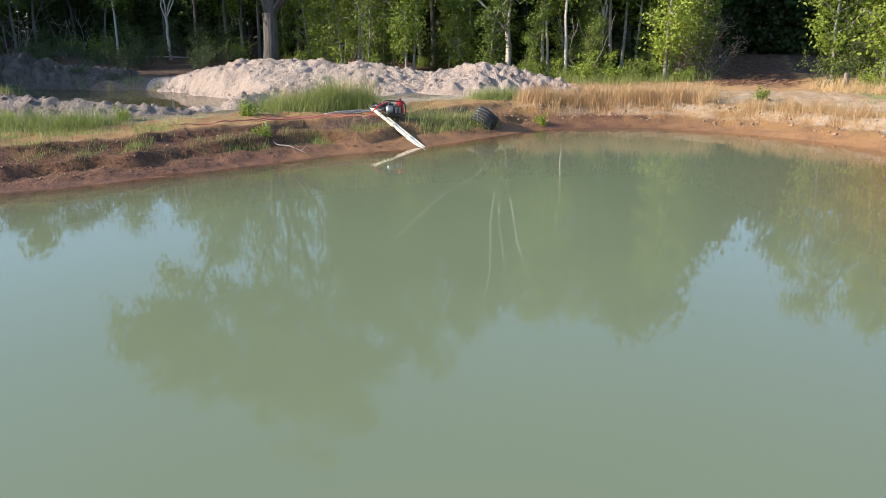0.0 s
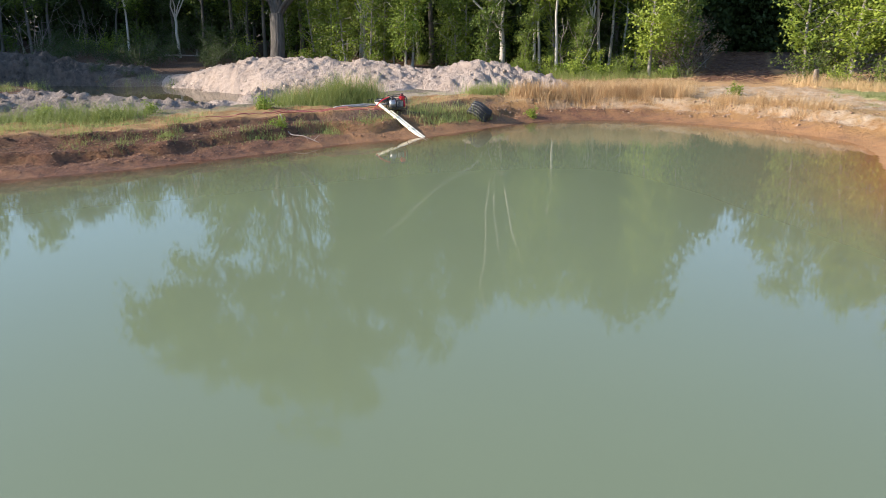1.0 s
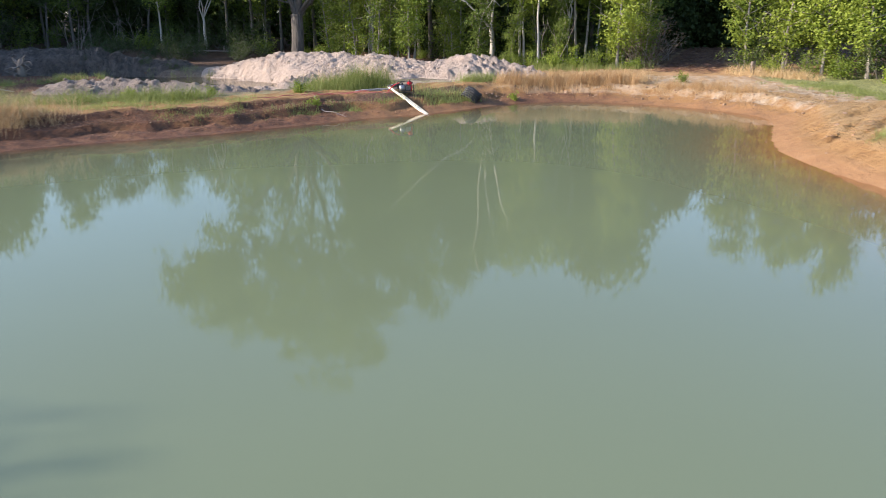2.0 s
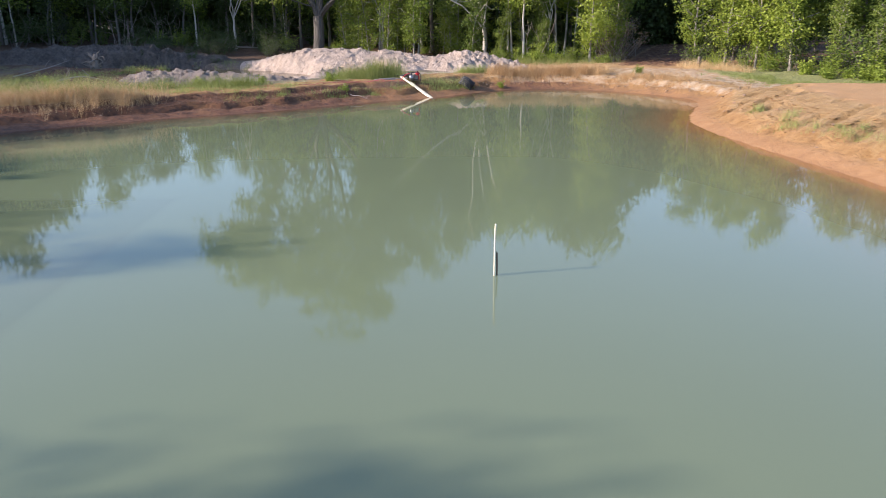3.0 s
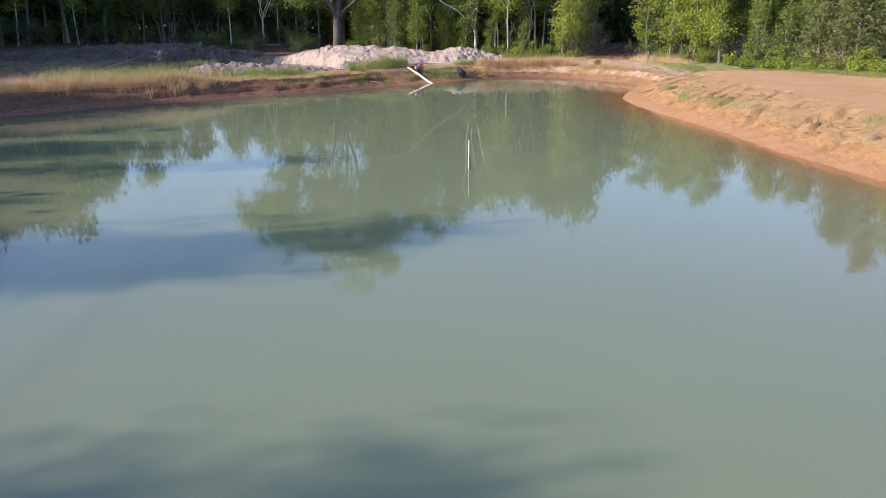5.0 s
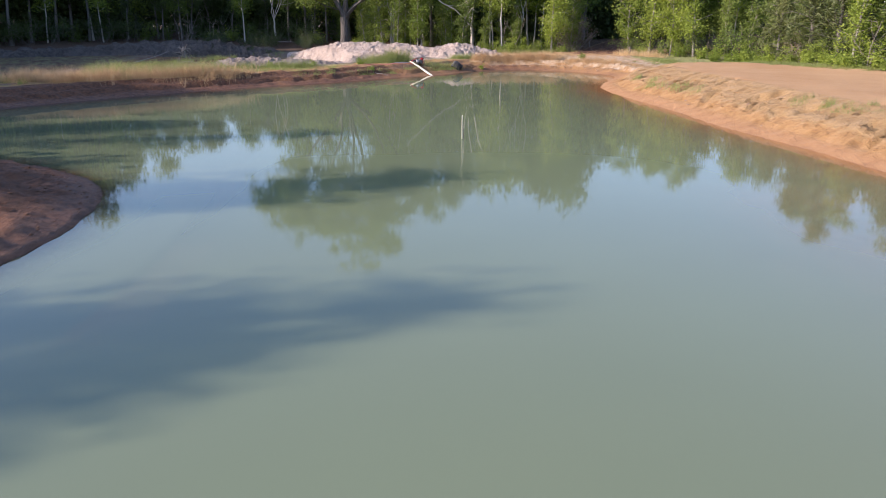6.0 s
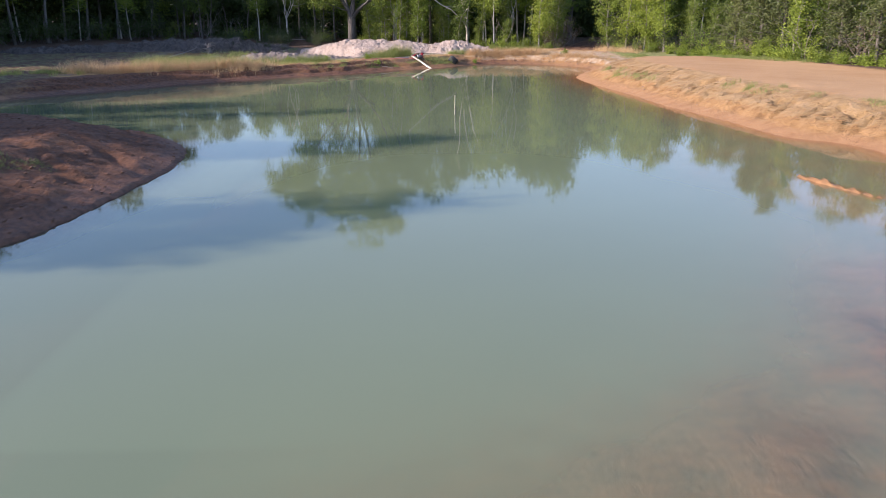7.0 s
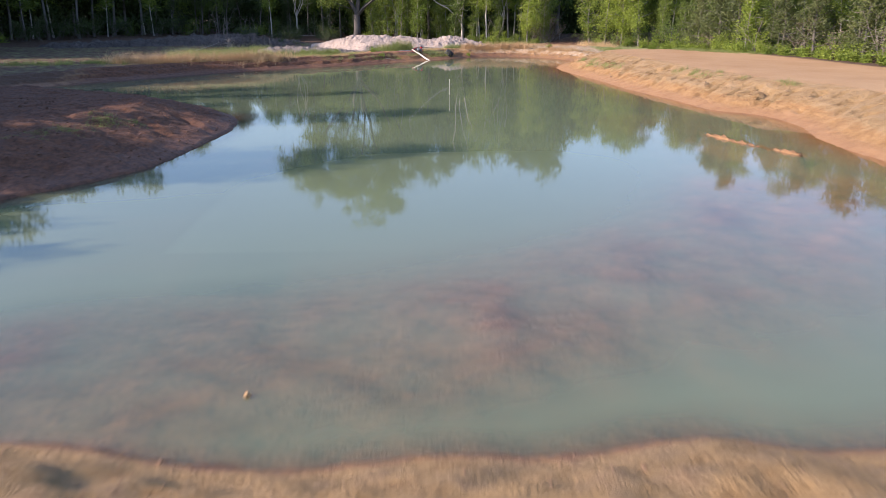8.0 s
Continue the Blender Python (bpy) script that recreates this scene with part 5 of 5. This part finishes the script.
# ---- marks in the water ----
gauge = thing("white_pole", "thin white plastic pole standing in the pond", "pole", m=pose(0.42, -3.83, 0))
pipe("pole_tube", curve([(-0.01, 0.0, -1.3), (-0.004, 0, 0.0), (0.0, 0.0, 0.58), (0.006, -0.01, 0.70)], 16), 0.0125, PVC, gauge, 10)
pipe("pole_cap", [(0.0055, -0.009, 0.685), (0.0065, -0.0105, 0.712)], 0.0145, PVC, gauge, 10)
rod = thing("wooden_stake", "dark wet wooden stake beside the white pole", "stake", m=pose(0.447, -3.81, 0))
part("stake_shaft", quad_mesh("stake_shaft", *tube([(0, 0, -1.3), (0.004, 0, 0.1), (0.0, 0, 0.30), (0.0, 0, 0.325)], [0.013, 0.012, 0.012, 0.007], 7, True)), plain("wet_wood", (0.05, 0.035, 0.025), (0.13, 0.09, 0.06), 9, 0.6), rod)


# ---- clods, stones and dead wood ----
def clod(r, size, squash=0.6):
    bm = bmesh.new()
    bmesh.ops.create_icosphere(bm, subdivisions=2, radius=1.0)
    off = Vector(r.uniform(-50, 50, 3))
    for v in bm.verts:
        v.co *= 0.8 + 0.55 * noise.noise(v.co * 1.3 + off) + 0.2 * noise.noise(v.co * 3.1 + off)
        v.co.z *= squash
        v.co *= size
    return bm


CLODS = []
for k in range(4):
    CLODS.append(part("clod", clod(np.random.RandomState(40 + k), 0.1, 0.6 + 0.1 * k), CLOD))
    tagged(CLODS[-1], "pale lump of dried clay on the bank", "clod", "clods on the banks")
spots = [(3.45, 21.9), (4.38, 21.95), (5.4, 21.75), (5.8, 22.0), (6.2, 21.6), (7.0, 21.2), (2.7, 21.4), (1.9, 21.2), (3.1, 21.6), (8.3, 19.9), (4.9, 21.9), (8.9, 18.9), (1.55, 20.9), (7.7, 20.6)]
r = np.random.RandomState(5)
for k in range(60):
    if k < len(spots):
        x, y, s = *spots[k], r.uniform(0.4, 0.9)
    elif k < 48:
        j = r.randint(20, 110)
        d = SHORE[(j + 1) % len(SHORE)] - SHORE[j]
        x, y = SHORE[j] + np.array([-d[1], d[0]]) / (np.hypot(*d) + 1e-9) * r.uniform(0.5, 1.7)
        s = r.uniform(0.25, 0.7)
    else:
        x, y, s = r.uniform(-6, 5), r.uniform(-36.4, -35.3), r.uniform(0.15, 0.4)
    if shore_distance(np.array([x]), np.array([y]))[0] < 0.15:
        continue
    m = Matrix.LocRotScale((x, y, ground_at(x, y) - 0.01 * s), Euler((0, 0, r.uniform(0, 6.28))), (s, s * r.uniform(0.7, 1.2), s))
    if k < 4:
        CLODS[k].matrix_basis = m
    else:
        copy_thing(CLODS[k % 4], m).matrix_basis = m
stone = part("stone", clod(np.random.RandomState(77), 0.042, 0.85), plain("ochre_stone", (0.24, 0.13, 0.05), (0.42, 0.26, 0.11), 12, 0.7))
stone.matrix_basis = pose(-2.6, -33.5, 0.02, 20, 10, 30)
tagged(stone, "small ochre stone breaking the water near the bank", "stone")


def dead_branch(name, label, points, radius, seed, twigs=5):
    r = np.random.RandomState(seed)
    root = thing(name, label, "branch", "", Matrix.Translation(points[0]))
    path = curve(points, 20) - np.array(points[0])
    pipe("main_stem", path, np.linspace(radius, radius * 0.35, len(path)), TWIG, root, 7)
    for _ in range(twigs):
        o = path[r.randint(3, len(path) - 1)]
        p, s = limb(r, o, r.normal(size=3) + np.array([0.4, 0, 0.5]), r.uniform(0.2, 0.5), radius * 0.45, radius * 0.12, 5, 0.2, 0)
        pipe("twig", p, s, TWIG, root, 5)
    return root


def at_ground(x, y, lift):
    return (x, y, ground_at(x, y) + lift)


dead_branch("dead_branch", "crooked dead branch lying down the clay bank", [at_ground(-3.75, 17.6, 0.04), at_ground(-3.45, 17.0, 0.05), at_ground(-3.1, 16.75, 0.06), at_ground(-2.72, 16.55, 0.03)], 0.016, 3, 3)
dead_branch("dead_branch", "pale dead branch leaning on the spoil heap", [at_ground(-17.4, 20.2, 0.05), at_ground(-16.6, 21.6, 0.35), at_ground(-16.1, 22.6, 0.5)], 0.028, 4)
dead_branch("dead_branch", "long pale fallen branch in front of the wood", [at_ground(-13.2, 37.5, 0.25), at_ground(-11.8, 37.8, 0.32), at_ground(-10.2, 38.0, 0.22)], 0.05, 6, 4)
dead_branch("dead_branch", "driftwood tangled on the low ground", [at_ground(-14.8, 17.6, 0.05), at_ground(-13.9, 18.2, 0.3), at_ground(-13.0, 18.4, 0.1)], 0.04, 8, 6)


def stump(x, y):
    r = np.random.RandomState(12)
    root = thing("tree_stump", "grey uprooted tree stump on the spoil heap", "stump", m=Matrix.Translation((x, y, ground_at(x, y))) @ Matrix.Scale(0.72, 4))
    part("bole", quad_mesh("bole", *tube([(0, 0, -0.1), (0.02, 0, 0.3), (0.0, 0.05, 0.7), (0.05, 0.03, 0.95)], [0.30, 0.22, 0.18, 0.1], 9, True)), OLD_WOOD, root)
    for k in range(16):
        a = k * 0.7
        p, s = limb(r, (0.1 * math.cos(a), 0.1 * math.sin(a), r.uniform(0.1, 0.8)), (math.cos(a), math.sin(a), r.uniform(0.0, 0.9)), r.uniform(0.4, 0.9), 0.07, 0.015, 6, 0.25, 0)
        pipe("root_limb", p, s, OLD_WOOD, root, 6)
    return root


stump(-16.0, 25.2)
post = thing("wooden_post", "short pale weathered wooden post at the track", "post", m=pose(12.25, 25.75, ground_at(12.25, 25.75), 2, -2, 20))
part("post_shaft", box((0.14, 0.13, 0.62), (0, 0, 0.22), 0.02, 2), OLD_WOOD, post)


def crumbs(name, label, places, sizes, material, seed, long=1.0, turn=None, flat=0.7):
    """Loose crumbs of earth, six-sided and uneven."""
    r = np.random.RandomState(seed)
    n = len(places)
    cube = np.array([(x, y, z) for z in (-1, 1) for y in (-1, 1) for x in (-1, 1)], float)
    V = cube[None] * r.uniform(0.55, 1.0, (n, 8, 1)) + r.uniform(-0.25, 0.25, (n, 8, 3))
    V[:, :, 0] *= long
    a = r.uniform(0, 6.28, n) if turn is None else r.normal(turn, 0.25, n)
    rot = np.stack([np.stack([np.cos(a), -np.sin(a)], -1), np.stack([np.sin(a), np.cos(a)], -1)], 1)
    V[:, :, :2] = np.einsum("nij,nkj->nki", rot, V[:, :, :2])
    V *= np.asarray(sizes)[:, None, None] * np.array([1, 1, flat])
    z = lay(places[:, 0], places[:, 1])[0] if places.shape[1] == 2 else places[:, 2]
    places = places[:, :2]
    V += np.column_stack([places, z + 0.05 * np.asarray(sizes)])[:, None]
    F = np.array([(0, 2, 3, 1), (4, 5, 7, 6), (0, 1, 5, 4), (2, 6, 7, 3), (0, 4, 6, 2), (1, 3, 7, 5)])
    F = (np.arange(n)[:, None, None] * 8 + F[None]).reshape(-1, 4)
    ob = part(name, quad_mesh(name, V.reshape(-1, 3), F), material)
    return tagged(ob, label, "soil crumbs", kind="stuff")


def off_shore(first, last, count, near, far, r):
    """Places on land along a stretch of the waterline."""
    j = r.uniform(first, last, count)
    i = j.astype(int)
    a, b = SHORE[i % len(SHORE)], SHORE[(i + 1) % len(SHORE)]
    d = b - a
    side = np.stack([-d[:, 1], d[:, 0]], -1) / (np.hypot(*d.T)[:, None] + 1e-9)
    return a + d * (j - i)[:, None] + side * r.uniform(near, far, (count, 1))


r = np.random.RandomState(91)
P = off_shore(24, 52, 5200, 0.3, 1.8, r)
crumbs("bank_crumbs", "crumbled red clay on the steep far bank", P, 0.005 + 0.016 * r.rand(len(P)) ** 5, plain("red_crumb", (0.13, 0.065, 0.036), (0.34, 0.19, 0.11), 9, 0.95, 0, 0.02), 1)
P = off_shore(50, 80, 900, 0.6, 1.9, r)
crumbs("bank_crumbs", "crumbled pale soil along the lip of the far bank", P, 0.006 + 0.04 * r.rand(len(P)) ** 8, CLOD, 2)
P = off_shore(84, 122, 1200, 0.9, 3.2, r)
crumbs("bank_crumbs", "loose earth on the dug eastern slope", P, 0.006 + 0.024 * r.rand(len(P)) ** 6, plain("orange_crumb", (0.22, 0.12, 0.065), (0.44, 0.28, 0.16), 9, 0.95, 0, 0.02), 3)
P = np.stack([r.uniform(-6, 6, 160), r.uniform(-36.6, -34.75, 160)], -1)
P = P[shore_distance(P[:, 0], P[:, 1]) > 0.06]
crumbs("bank_crumbs", "loose orange earth at the edge of the near bank", P, 0.006 + 0.02 * r.rand(len(P)) ** 3, bpy.data.materials["red_crumb"], 4)
P = np.stack([r.uniform(-15, -7.2, 5200), r.uniform(-23, -7, 5200)], -1)
P = P[shore_distance(P[:, 0], P[:, 1]) > 0.12]
crumbs("spit_crumbs", "dark earth crumbs over the clay spit", P, 0.007 + 0.03 * r.rand(len(P)) ** 6, plain("dark_crumb", (0.06, 0.030, 0.017), (0.17, 0.085, 0.048), 9, 0.95, 0, 0.02), 8)
for k, count in enumerate((380, 240, 120, 160, 400)):
    P = MOUNDS[k][r.randint(len(MOUNDS[k]), size=count)]
    crumbs("sand_crumbs", "clods of dried sand on the mound", P, 0.012 + 0.05 * r.rand(count) ** 3, (SAND, SAND, SAND, SHADED_SAND, SHADED_SPOIL)[k], 10 + k)
c = off_shore(86, 121, 170, 0.8, 2.4, r)
P = np.repeat(c, 4, 0) + np.tile(np.arange(4), len(c))[:, None] * np.array([[0.10, -0.16]]) + r.normal(size=(len(c) * 4, 2)) * 0.05
crumbs("soil_ridges", "ridges of earth torn up by a digger on the slope", P, 0.009 + 0.016 * r.rand(len(P)), plain("tan_crumb", (0.26, 0.145, 0.06), (0.42, 0.26, 0.12), 9, 0.95, 0, 0.02), 5, 6.0, 0.3, 0.3)
t = r.uniform(2.2, 5.0, 1500)
i = t.astype(int)
P = TRACK[i] + (TRACK[i + 1] - TRACK[i]) * (t - i)[:, None] + r.normal(size=(1500, 2)) * np.array([1.0, 0.3])
crumbs("leaf_litter", "fallen brown leaves scattered over the dirt track", P, 0.02 + 0.045 * r.rand(1500), plain("litter_leaf", (0.10, 0.05, 0.025), (0.34, 0.20, 0.11), 9, 0.9, 0, 0.01), 6, 1.5, None, 0.15)
